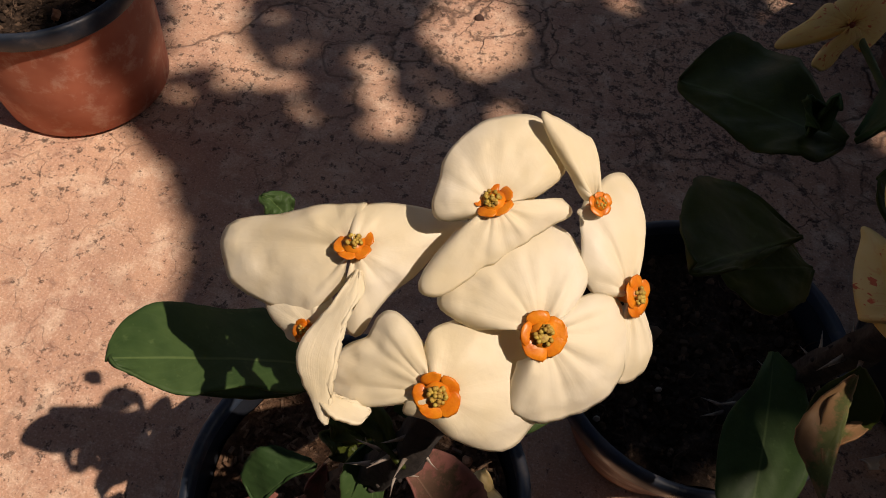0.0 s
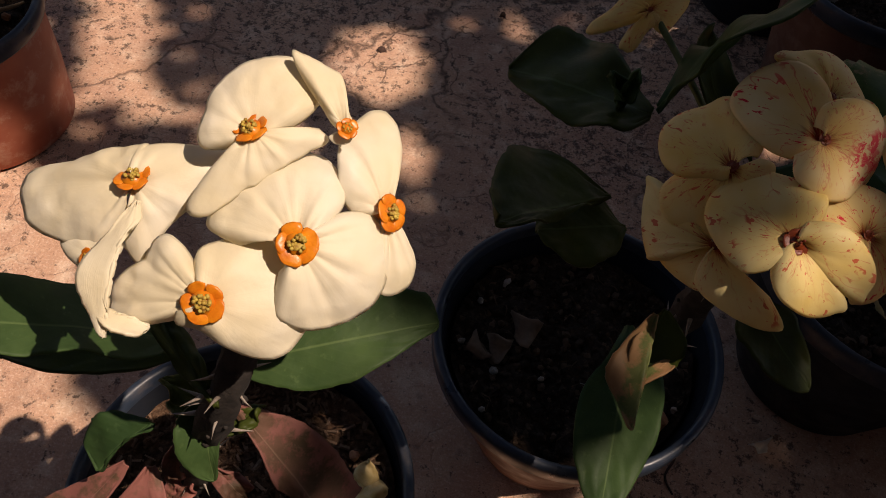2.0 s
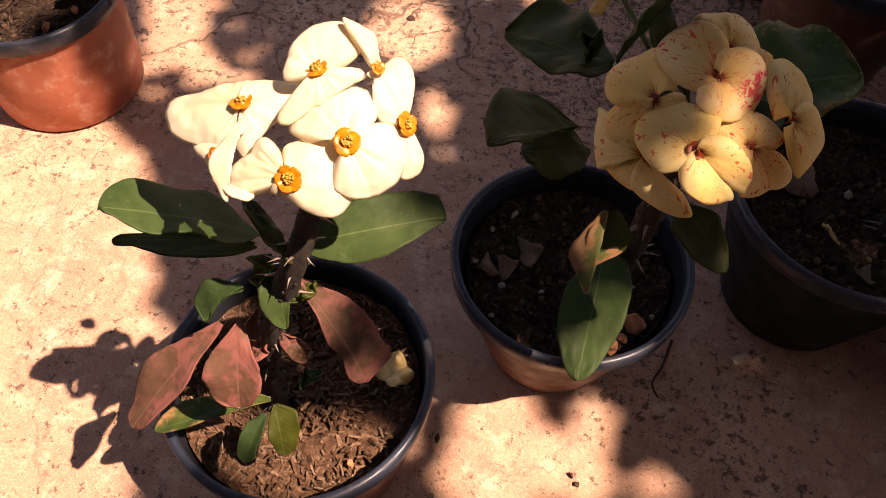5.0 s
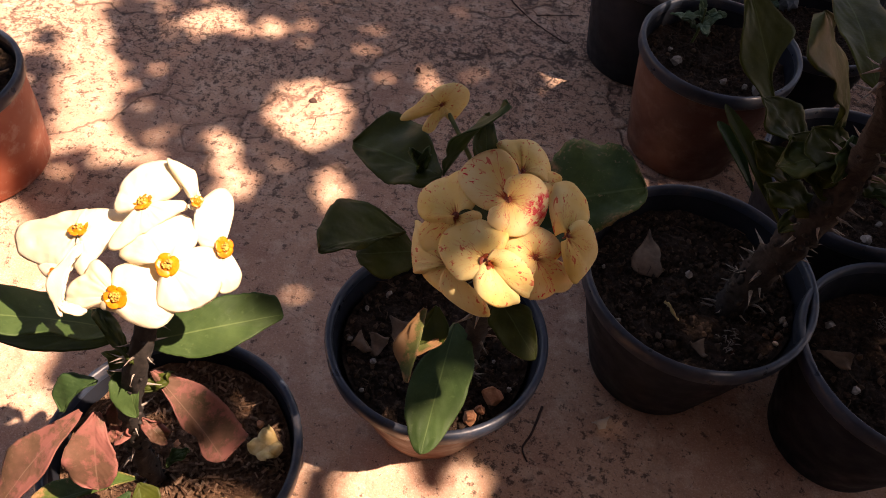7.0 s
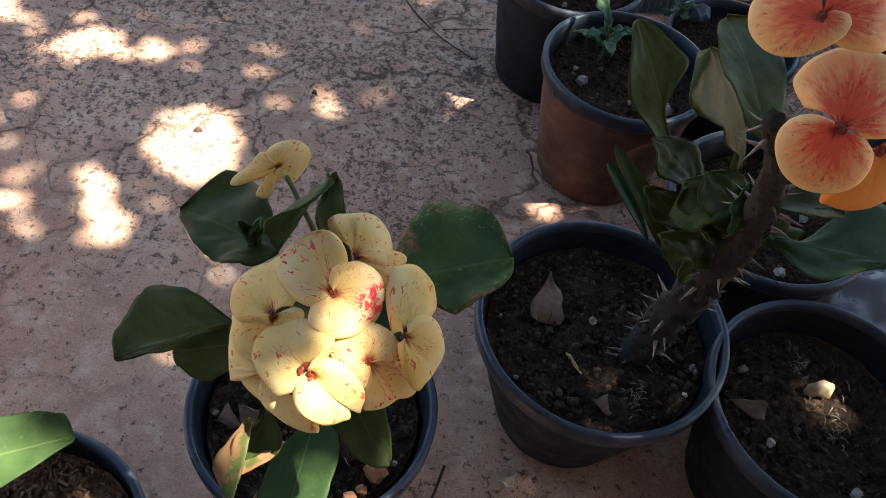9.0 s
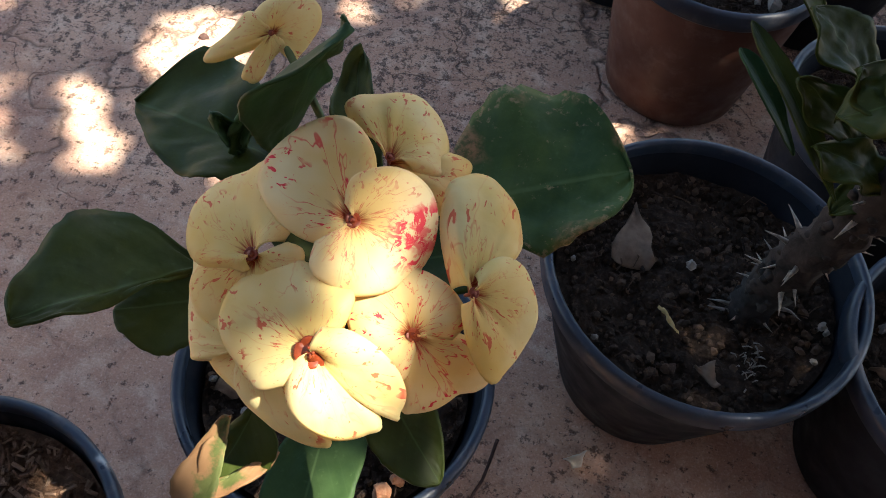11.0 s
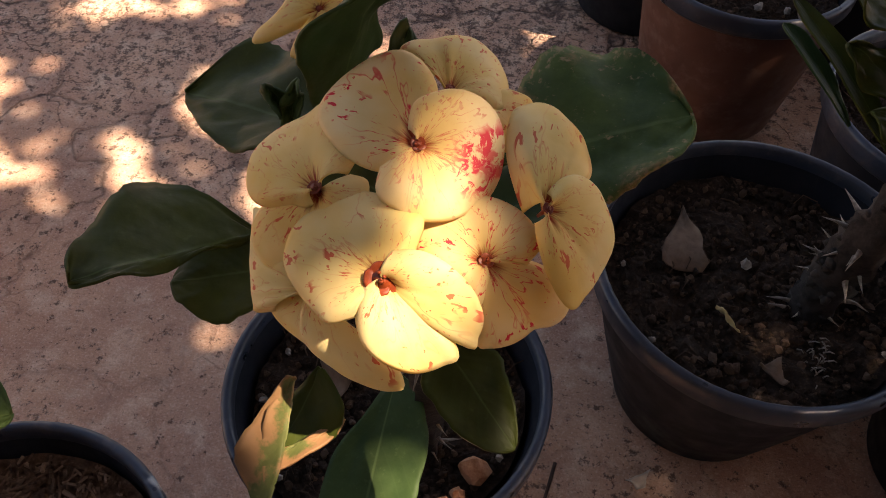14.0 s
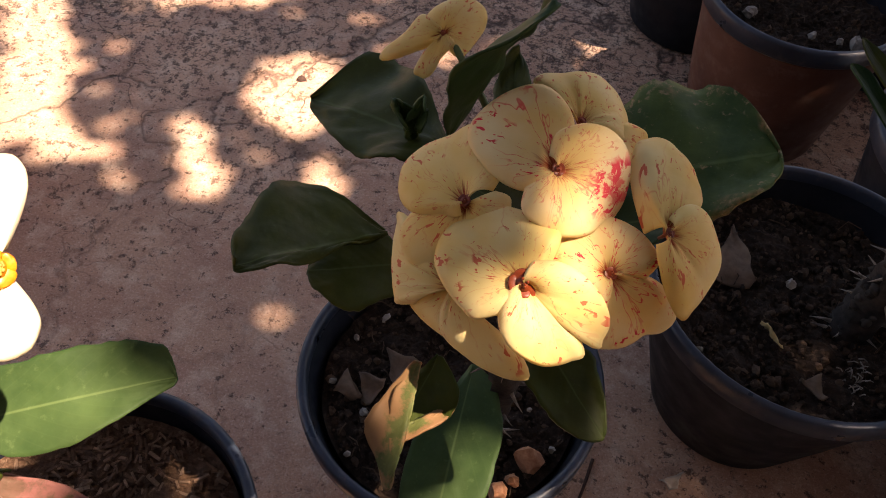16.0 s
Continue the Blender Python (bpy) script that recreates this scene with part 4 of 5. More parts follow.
blade(orange_plant, leaf_dark, (423.3, 341.9, 220.0), (383.8, 398.0, 250.0), 0, (0.6, 0.9, 1.8, 3.2, 4.7, 5.5, 6.1, 6.2, 5.5, 4.7, 3.2, 1.6, 0.0), (0.6, 0.9, 1.6, 2.7, 4.1, 5.2, 6.1, 5.9, 4.5, 3.2, 2.2, 1.1, 0.0), sag=3.0, fold=2.0)
blade(orange_plant, leaf_green, (408.8, 359.9, 222.0), (382.1, 391.4, 242.0), 0, (0.5, 0.7, 1.4, 2.4, 3.7, 5.1, 5.1, 5.2, 5.3, 4.2, 2.9, 1.4, 0.0), (0.4, 0.6, 1.0, 1.7, 2.6, 3.6, 4.0, 4.2, 4.4, 4.5, 3.1, 1.6, 0.0), sag=2.0, fold=2.0)
blade(orange_plant, leaf_green, (463.2, 349.9, 250.0), (560.5, 338.3, 250.0), 0, (1.2, 1.6, 2.8, 4.7, 16.2, 29.5, 37.5, 38.1, 31.8, 25.1, 17.9, 9.0, 0.0), (1.2, 3.8, 11.3, 21.8, 20.7, 12.0, 5.2, 6.3, 5.9, 4.4, 3.0, 1.5, 0.0), sag=3.0, fold=2.0)
blade(orange_plant, leaf_green, (456.6, 325.8, 300.0), (521.5, 360.2, 280.0), 0, (1.2, 1.6, 2.7, 4.5, 6.8, 9.5, 12.3, 15.0, 16.6, 16.0, 12.9, 7.6, 0.0), (-0.1, -0.2, -0.4, -0.8, -1.2, -2.2, -3.7, -4.6, -4.1, -2.7, -1.6, -0.8, 0.0), sag=3.0, fold=2.0)
blade(orange_plant, leaf_dark, (436.8, 333.8, 290.0), (478.2, 339.6, 285.0), 0, (0.9, 1.2, 2.0, 3.3, 4.9, 6.8, 8.1, 8.6, 9.1, 7.5, 5.1, 2.6, 0.0), (0.8, 1.3, 2.6, 4.6, 6.9, 7.7, 8.3, 8.1, 6.2, 4.0, 2.7, 1.4, 0.0), sag=3.0, fold=2.0)
blade(yellow_plant, leaf_dark, (272.4, 231.0, 250.0), (294.4, 207.7, 241.0), 0, (1.2, 1.7, 3.2, 5.6, 8.7, 11.3, 9.7, 8.0, 6.2, 4.4, 3.0, 1.5, 0.0), (1.1, 1.9, 4.2, 7.8, 10.9, 11.0, 11.0, 10.5, 9.0, 7.1, 5.0, 2.5, 0.0), sag=0.8, fold=0.7)
blade(white_plant, white_petal, (126.2, 163.9, 331.0), (128.3, 139.2, 322.0), 0, (0.2, 0.3, 0.8, 1.5, 0.7, -0.3, -1.6, -1.4, -0.8, 0.2, 0.2, 0.1, 0.0), (0.7, 0.9, 1.4, 2.3, 3.4, 4.9, 6.6, 6.9, 5.5, 3.5, 2.0, 1.0, 0.0), sag=3.0, fold=-2.0)
blade(white_plant, white_petal, (124.1, 144.5, 323.0), (134.2, 143.8, 320.0), 0, (0.1, 0.1, 0.1, 0.0, -0.0, -0.2, -0.2, 0.1, 0.5, 0.8, 0.8, 0.4, 0.0), (0.4, 0.6, 1.3, 2.3, 3.2, 3.9, 4.2, 4.1, 3.8, 3.5, 2.9, 1.8, 0.0), sag=1.0, fold=2.0)
blade(yellow_plant, leaf_dark, (232.0, 241.8, 258.0), (205.1, 230.3, 262.0), 0, (1.2, 1.9, 4.1, 7.6, 10.7, 12.6, 14.2, 14.4, 13.0, 10.7, 7.7, 5.5, 0.0), (1.2, 2.2, 5.3, 9.9, 11.3, 12.8, 13.3, 12.5, 11.0, 8.9, 5.7, 2.9, 0.0), sag=0.8, fold=0.7)
leaf(white_plant, leaf_dark, (139.0, 147.0, 280.0), (114.0, 169.0, 280.0), (121.0, 158.0, 280.0), (129.0, 160.0, 280.0), sag=2.0, fold=2.0)
leaf(white_plant, leaf_green, (122.0, 153.0, 150.0), (130.0, 164.0, 150.0), (123.0, 162.0, 150.0), (129.0, 158.0, 150.0), sag=1.0, fold=2.0)
leaf(white_plant, leaf_green, (95.0, 195.0, 285.0), (87.0, 197.0, 292.0), (87.0, 194.0, 288.0), (91.0, 202.0, 288.0), sag=1.0, fold=2.0)
leaf(white_plant, leaf_dark, (120.0, 161.0, 225.0), (110.0, 162.0, 235.0), (114.0, 157.0, 230.0), (116.0, 166.0, 230.0), sag=1.0, fold=2.0)
leaf(white_plant, leaf_dark, (125.0, 160.0, 225.0), (136.0, 167.0, 235.0), (128.0, 166.0, 230.0), (135.0, 161.0, 230.0), sag=1.0, fold=2.0)
leaf(white_plant, leaf_red, (114.0, 158.0, 200.0), (104.0, 148.0, 185.0), (105.0, 155.0, 192.0), (115.0, 150.0, 192.0), sag=1.0, fold=2.0)
leaf(white_plant, leaf_red, (119.0, 157.0, 200.0), (129.0, 154.0, 185.0), (122.0, 151.0, 192.0), (127.0, 159.0, 192.0), sag=1.0, fold=2.0)
leaf(white_plant, leaf_dark, (124.0, 162.0, 240.0), (111.0, 162.0, 250.0), (117.0, 158.0, 245.0), (117.0, 166.0, 245.0), sag=1.0, fold=2.0)
# two leaves added to fill pale gaps between the petals in the camera's view
blade(yellow_plant, leaf_green, (264.0, 252.0, 266.0), (302.0, 256.0, 282.0), 0, (1.2, 3.5, 6.5, 9.5, 11.5, 12.5, 12.8, 12.4, 11.4, 9.6, 7.2, 4.0, 0.0), (1.2, 3.5, 6.5, 9.5, 11.5, 12.5, 12.8, 12.4, 11.4, 9.6, 7.2, 4.0, 0.0), sag=1.0, fold=1.5)
blade(yellow_plant, leaf_dark, (265.0, 254.0, 266.0), (240.0, 261.0, 280.0), 0, (1.2, 3.5, 6.5, 9.5, 11.5, 12.5, 12.8, 12.4, 11.4, 9.6, 7.2, 4.0, 0.0), (1.2, 3.5, 6.5, 9.5, 11.5, 12.5, 12.8, 12.4, 11.4, 9.6, 7.2, 4.0, 0.0), sag=1.0, fold=1.5)
leaf(yellow_plant, leaf_dark, (268.0, 270.0, 268.0), (254.0, 319.0, 281.0), (243.0, 312.0, 275.0), (258.0, 308.0, 275.0), sag=2.0, fold=4.0)
leaf(yellow_plant, leaf_green, (225.0, 281.0, 270.0), (219.0, 280.0, 285.0), (218.0, 281.0, 277.0), (223.0, 286.0, 277.0), sag=1.0, fold=4.0)
leaf(yellow_plant, leaf_green, (224.0, 281.0, 270.0), (227.0, 283.0, 285.0), (222.0, 284.0, 277.0), (228.0, 284.0, 277.0), sag=1.0, fold=4.0)
leaf(orange_plant, leaf_dark, (443.0, 358.0, 240.0), (414.0, 368.0, 260.0), (416.0, 351.0, 250.0), (437.0, 381.0, 250.0), sag=3.0, fold=2.0)
leaf(orange_plant, leaf_dark, (447.0, 350.0, 250.0), (422.0, 367.0, 270.0), (422.0, 349.0, 260.0), (447.0, 374.0, 260.0), sag=3.0, fold=2.0)
leaf(orange_plant, leaf_dark, (444.0, 351.0, 220.0), (411.0, 354.0, 235.0), (418.0, 343.0, 227.0), (432.0, 365.0, 228.0), sag=3.0, fold=2.0)
leaf(orange_plant, leaf_dark, (448.0, 349.0, 235.0), (426.0, 368.0, 250.0), (426.0, 354.0, 242.0), (443.0, 365.0, 243.0), sag=3.0, fold=2.0)
leaf(orange_plant, leaf_green, (436.0, 339.0, 260.0), (438.0, 355.0, 280.0), (431.0, 347.0, 270.0), (445.0, 350.0, 270.0), sag=3.0, fold=2.0)
leaf(orange_plant, leaf_dark, (432.0, 363.0, 225.0), (399.0, 371.0, 250.0), (407.0, 360.0, 238.0), (423.0, 376.0, 238.0), sag=3.0, fold=2.0)
leaf(orange_plant, leaf_dark, (451.0, 351.0, 250.0), (483.0, 354.0, 240.0), (464.0, 345.0, 245.0), (472.0, 363.0, 245.0), sag=3.0, fold=2.0)
leaf(orange_plant, leaf_dark, (455.0, 366.0, 210.0), (433.0, 352.0, 200.0), (438.0, 366.0, 205.0), (450.0, 355.0, 205.0), sag=3.0, fold=2.0)
leaf(orange_plant, leaf_green, (477.0, 350.0, 360.0), (498.0, 363.0, 360.0), (480.0, 339.0, 360.0), (490.0, 371.0, 360.0), sag=3.0, fold=2.0)
leaf(orange_plant, leaf_dark, (451.0, 366.0, 270.0), (437.0, 354.0, 240.0), (435.0, 366.0, 255.0), (449.0, 351.0, 255.0), sag=3.0, fold=2.0)
leaf(orange_plant, leaf_dark, (441.0, 358.0, 260.0), (410.0, 354.0, 250.0), (422.0, 367.0, 255.0), (424.0, 340.0, 255.0), sag=3.0, fold=2.0)
leaf(orange_plant, leaf_dark, (432.0, 379.0, 240.0), (399.0, 391.0, 265.0), (406.0, 375.0, 252.0), (423.0, 400.0, 252.0), sag=3.0, fold=2.0)
f = flower(yellow_plant, (267.6, 235.0, 314.4), (0.06, -0.40, 0.91), 0.85)
bract(f, (267.6, 235.0, 314.4), (-0.13, -0.25, 0.96), 135, (-64, 184), (8.7, 17.1, 24.1, 25.9, 25.6, 24.0, 18.4, 13.2, 9.1, 5.7, 3.8, 2.9, 2.5, 2.3, 1.6), fold=0.16, tone="streaked")
bract(f, (267.6, 234.9, 314.7), (0.27, -0.49, 0.83), -25, (-115, 145), (8.5, 12.8, 13.7, 15.0, 15.6, 16.4, 17.7, 17.9, 17.5, 17.0, 15.4, 13.1, 10.5, 8.3, 3.7), fold=0.3, tone="blotched")
f = flower(yellow_plant, (271.5, 253.2, 312.9), (0.11, -0.25, 0.96), 0.6)
bract(f, (271.5, 253.2, 312.9), (0.11, -0.01, 0.99), 91, (-96, 51), (6.1, 11.2, 12.5, 13.9, 15.5, 17.1, 18.6, 20.0, 21.1, 21.3, 21.3, 21.5, 21.4, 19.2, 10.6))
bract(f, (271.4, 253.4, 311.9), (0.34, -0.28, 0.90), 2, (-32, 42), (12.3, 17.3, 17.3, 17.1, 16.9, 17.0, 17.5, 18.7, 20.3, 20.4, 18.4, 15.5, 13.1, 11.4, 7.6))
f = flower(yellow_plant, (293.4, 225.0, 310.8), (0.33, -0.33, 0.88), 0.6)
bract(f, (293.4, 225.0, 310.8), (0.32, -0.09, 0.94), 86, (-37, 42), (11.9, 19.1, 22.3, 25.3, 27.8, 29.4, 30.1, 30.1, 29.6, 28.3, 26.6, 22.2, 16.2, 8.1, 3.3))
bract(f, (293.6, 224.8, 311.4), (0.49, -0.45, 0.74), -33, (-66, 106), (2.5, 5.8, 12.9, 20.0, 19.3, 18.5, 17.8, 17.3, 16.6, 15.7, 14.7, 13.1, 11.0, 7.9, 3.6))
f = flower(yellow_plant, (283.1, 218.8, 301.2), (0.18, -0.50, 0.85), 0.8)
bract(f, (283.1, 218.8, 301.2), (0.04, -0.32, 0.95), 123, (-119, 166), (8.0, 11.5, 12.0, 12.5, 13.2, 14.4, 14.7, 14.8, 14.5, 12.5, 9.6, 8.6, 8.8, 9.0, 4.1), fold=0.28, tone="streaked")
bract(f, (283.2, 218.5, 301.6), (0.34, -0.62, 0.71), -46, (-50, 71), (10.7, 16.7, 17.5, 18.0, 18.3, 18.4, 18.6, 20.8, 21.1, 19.7, 16.4, 12.8, 7.5, 4.8, 2.6), fold=0.25, tone="streaked")
f = flower(yellow_plant, (264.6, 210.7, 303.0), (0.03, -0.55, 0.83), 1.9)
bract(f, (264.6, 210.8, 302.8), (-0.18, -0.43, 0.88), 148, (-99, 89), (7.2, 13.3, 14.6, 15.8, 17.3, 19.4, 21.1, 21.8, 22.7, 21.9, 19.5, 16.9, 14.9, 13.5, 9.0), fold=0.18)
bract(f, (264.5, 210.2, 303.3), (-0.24, -0.85, 0.46), -6, (-35, 94), (5.6, 20.5, 20.8, 20.3, 18.6, 16.6, 14.6, 12.9, 11.4, 9.8, 8.3, 7.0, 6.0, 5.4, 3.7))
bract(f, (264.7, 210.4, 303.5), (0.10, -0.50, 0.86), -65, (-87, 35), (2.4, 5.2, 6.2, 7.4, 9.0, 10.9, 12.7, 14.4, 15.8, 17.3, 18.6, 19.3, 19.7, 20.4, 15.0))
f = flower(yellow_plant, (248.2, 227.9, 306.5), (-0.22, -0.40, 0.89), 0.8)
bract(f, (248.1, 227.7, 306.7), (-0.34, -0.19, 0.92), 123, (-90, 129), (6.7, 10.9, 13.4, 17.6, 22.5, 21.8, 23.2, 22.5, 20.3, 17.5, 13.2, 6.3, 4.5, 3.7, 2.5), fold=0.22)
bract(f, (248.3, 228.1, 305.9), (-0.19, -0.68, 0.71), -101, (-66, 133), (12.0, 17.6, 19.8, 20.2, 19.6, 18.9, 17.7, 15.3, 14.0, 13.0, 11.8, 11.0, 10.3, 10.0, 7.1))
f = flower(yellow_plant, (249.4, 214.6, 290.9), (-0.29, -0.55, 0.78), 0.6)
bract(f, (248.9, 213.7, 292.1), (-0.38, -0.52, 0.76), 172, (-34, 34), (20.4, 27.0, 25.3, 23.9, 23.0, 22.1, 21.3, 20.6, 20.0, 19.4, 18.9, 18.4, 18.0, 17.5, 12.6))
bract(f, (249.4, 214.6, 290.9), (-0.43, -0.62, 0.66), -145, (-62, 74), (6.3, 14.7, 19.0, 18.5, 17.2, 16.0, 15.0, 14.2, 13.6, 13.3, 13.1, 12.9, 12.3, 10.8, 5.5))
bract(f, (249.1, 214.1, 291.6), (-0.22, -0.62, 0.75), -53, (-68, 20), (3.1, 7.2, 9.6, 11.3, 12.4, 13.4, 14.4, 15.6, 17.0, 18.9, 21.1, 23.7, 25.8, 26.5, 18.8))
f = flower(orange_plant, (390.9, 277.8, 419.5), (-0.20, -0.59, 0.78), 1.0)
bract(f, (390.8, 277.5, 419.9), (-0.43, -0.54, 0.73), 167, (-69, 226), (9.0, 13.6, 16.1, 18.6, 18.6, 16.9, 14.2, 11.1, 8.8, 7.5, 7.1, 7.2, 7.1, 6.3, 3.9))
bract(f, (390.9, 277.8, 419.5), (0.03, -0.53, 0.85), 28, (-70, 62), (6.8, 11.6, 15.2, 19.8, 22.2, 23.6, 23.9, 23.5, 22.7, 21.9, 21.1, 20.3, 19.4, 17.2, 9.9))
f = flower(orange_plant, (395.1, 305.2, 414.7), (-0.14, -0.50, 0.86), 0.8)
bract(f, (395.1, 305.2, 414.7), (-0.37, -0.52, 0.77), -175, (-106, 16), (2.4, 3.3, 3.4, 3.7, 4.2, 4.9, 6.0, 7.4, 9.3, 11.9, 17.0, 21.0, 24.0, 24.9, 17.9))
bract(f, (395.1, 305.2, 414.7), (0.05, -0.37, 0.93), 44, (-30, 112), (16.1, 22.5, 21.6, 20.0, 18.4, 16.3, 14.4, 12.6, 11.0, 9.6, 8.5, 7.5, 6.6, 4.9, 2.4))
f = flower(orange_plant, (426.1, 304.5, 411.8), (0.10, -0.60, 0.80), 0.5)
bract(f, (424.8, 305.4, 412.7), (0.17, -0.39, 0.90), 60, (-166, 168), (5.8, 9.1, 11.2, 12.1, 12.4, 11.9, 12.2, 10.9, 13.1, 13.8, 13.0, 12.3, 7.3, 5.4, 3.7), tone="backs")
f = flower(orange_plant, (404.1, 261.9, 397.2), (-0.09, -0.74, 0.67), 1.1)
bract(f, (404.1, 261.6, 397.5), (-0.03, -0.56, 0.83), 69, (-78, 79), (6.9, 15.6, 18.8, 22.4, 25.1, 25.7, 25.6, 25.5, 25.0, 23.8, 22.3, 21.0, 19.3, 17.0, 9.9))
bract(f, (404.1, 261.9, 397.2), (-0.14, -0.87, 0.47), -94, (-113, 82), (2.0, 7.8, 11.9, 14.7, 16.4, 17.6, 18.7, 19.5, 20.0, 20.1, 19.8, 18.6, 16.1, 12.8, 6.9))
f = flower(orange_plant, (420.3, 265.0, 388.7), (0.04, -0.75, 0.66), 0.9)
bract(f, (420.2, 265.4, 388.3), (0.27, -0.68, 0.68), 13, (-48, 47), (13.1, 19.0, 20.2, 21.5, 22.9, 24.5, 25.8, 26.6, 27.1, 27.1, 26.2, 25.0, 23.8, 23.0, 16.1))
bract(f, (420.3, 265.0, 388.7), (0.03, -0.89, 0.46), -83, (-41, 65), (15.4, 20.6, 20.4, 20.0, 19.7, 19.4, 19.2, 18.9, 18.5, 17.9, 16.8, 14.9, 12.5, 9.7, 4.3), tone="backs")
f = flower(orange_plant, (429.2, 283.7, 402.3), (0.16, -0.66, 0.73), 0.9)
bract(f, (429.3, 283.3, 402.6), (0.21, -0.46, 0.86), 66, (-35, 35), (17.2, 25.5, 25.7, 25.5, 25.3, 25.0, 24.8, 24.7, 24.6, 24.3, 24.0, 24.2, 24.6, 24.6, 17.2))
bract(f, (429.4, 282.7, 403.4), (0.16, -0.66, 0.73), 116, (-37, 104), (7.2, 11.2, 12.9, 14.2, 14.3, 11.5, 8.8, 7.1, 5.4, 3.9, 2.9, 2.3, 1.8, 1.4, 0.9))
bract(f, (429.2, 283.7, 402.3), (0.40, -0.62, 0.68), 5, (-21, 36), (13.7, 20.4, 20.7, 21.2, 22.0, 22.8, 23.6, 24.1, 24.1, 23.7, 22.4, 19.2, 15.6, 12.1, 6.8))
bract(f, (428.8, 285.3, 400.4), (0.36, -0.71, 0.61), -20, (-18, 31), (26.7, 35.9, 34.9, 33.6, 32.4, 31.4, 30.6, 30.1, 29.8, 29.4, 28.8, 28.3, 27.7, 27.1, 19.5), tone="backs")
f = flower(white_plant, (124.1, 167.6, 331.7), (-0.10, -0.05, 0.99), 1.0)
bract(f, (124.1, 167.6, 331.7), (-0.19, -0.44, 0.88), -168, (-105, 64), (6.4, 8.4, 8.4, 8.9, 9.8, 11.4, 13.8, 18.2, 28.3, 28.1, 25.8, 21.4, 17.7, 15.2, 5.9))
bract(f, (124.0, 167.3, 332.2), (0.14, -0.47, 0.87), -13, (-77, 131), (12.2, 15.7, 12.1, 10.5, 10.1, 10.9, 12.3, 14.7, 20.8, 14.9, 11.6, 9.7, 8.3, 6.9, 3.9), fold=-0.2)
f = flower(white_plant, (145.9, 176.7, 342.0), (-0.15, -0.10, 0.98), 1.0)
bract(f, (145.9, 176.7, 342.0), (0.15, -0.46, 0.88), 102, (-75, 121), (6.8, 13.5, 16.0, 16.9, 17.0, 15.8, 14.6, 13.2, 12.2, 11.3, 10.2, 10.0, 10.3, 9.4, 3.7))
bract(f, (146.0, 176.3, 343.1), (0.15, -0.46, 0.88), -81, (-48, 103), (7.6, 18.1, 18.3, 14.1, 10.8, 9.9, 8.9, 8.4, 8.1, 8.3, 8.7, 9.6, 11.1, 13.8, 12.2), fold=-0.2)
f = flower(white_plant, (162.3, 182.1, 341.8), (0.34, -0.30, 0.89), 0.6)
bract(f, (162.3, 182.1, 341.8), (0.40, -0.36, 0.84), 131, (-54, 34), (2.0, 2.9, 3.3, 3.9, 5.4, 10.8, 12.1, 13.3, 14.9, 16.7, 17.6, 7.3, 4.6, 3.3, 1.9), fold=0.25)
bract(f, (162.3, 182.1, 341.8), (0.26, -0.47, 0.84), -117, (-38, 86), (1.9, 3.3, 3.3, 3.2, 3.1, 2.9, 2.7, 2.5, 2.4, 2.3, 2.2, 2.1, 1.9, 1.8, 1.3))
f = flower(white_plant, (172.1, 174.3, 329.5), (0.79, -0.20, 0.58), 1.0)
bract(f, (172.1, 174.3, 329.5), (0.53, -0.19, 0.83), 119, (-36, 89), (5.1, 17.1, 22.3, 22.2, 20.4, 18.7, 17.0, 15.1, 13.1, 11.3, 9.8, 8.4, 7.0, 5.8, 3.4))
bract(f, (171.9, 174.4, 329.0), (0.58, -0.35, 0.74), -59, (-41, 51), (2.8, 8.7, 11.5, 13.8, 15.7, 16.3, 16.2, 15.8, 14.9, 13.6, 11.9, 8.8, 5.9, 4.3, 2.6))
f = flower(white_plant, (158.7, 160.8, 332.4), (0.28, -0.45, 0.85), 1.1)
bract(f, (158.7, 160.8, 332.4), (0.14, -0.27, 0.95), 123, (-70, 68), (8.2, 13.2, 15.7, 18.3, 19.9, 20.5, 20.1, 19.0, 18.3, 18.0, 17.8, 17.0, 17.9, 16.7, 10.4))
bract(f, (158.7, 160.7, 332.7), (0.49, -0.48, 0.73), -21, (-82, 74), (5.8, 13.2, 15.4, 16.7, 17.5, 18.4, 19.2, 20.0, 19.9, 19.3, 18.5, 18.2, 16.4, 11.8, 5.6))
f = flower(white_plant, (144.8, 148.4, 326.4), (0.12, -0.60, 0.79), 1.1)
bract(f, (144.9, 148.1, 326.8), (0.35, -0.51, 0.79), 15, (-163, 114), (5.0, 6.4, 5.5, 5.4, 6.8, 10.8, 17.1, 19.2, 20.0, 19.1, 17.5, 14.6, 11.3, 9.2, 3.1), fold=-0.15)
bract(f, (144.8, 148.4, 326.4), (-0.12, -0.56, 0.82), 173, (-48, 54), (7.3, 13.2, 15.9, 16.2, 15.4, 15.3, 17.0, 18.7, 20.6, 21.0, 21.1, 20.0, 11.2, 5.6, 2.7))
f = flower(white_plant, (119.6, 154.0, 323.2), (-0.32, -0.50, 0.80), 0.6)
bract(f, (120.3, 155.0, 321.6), (-0.23, -0.55, 0.80), 159, (-120, 65), (2.7, 4.0, 4.6, 5.7, 6.7, 7.0, 7.5, 8.2, 9.4, 11.1, 12.0, 9.5, 6.8, 6.3, 4.9))
f = flower(yellow_plant, (227.4, 309.7, 289.2), (0.10, -0.67, 0.74), 0.5)
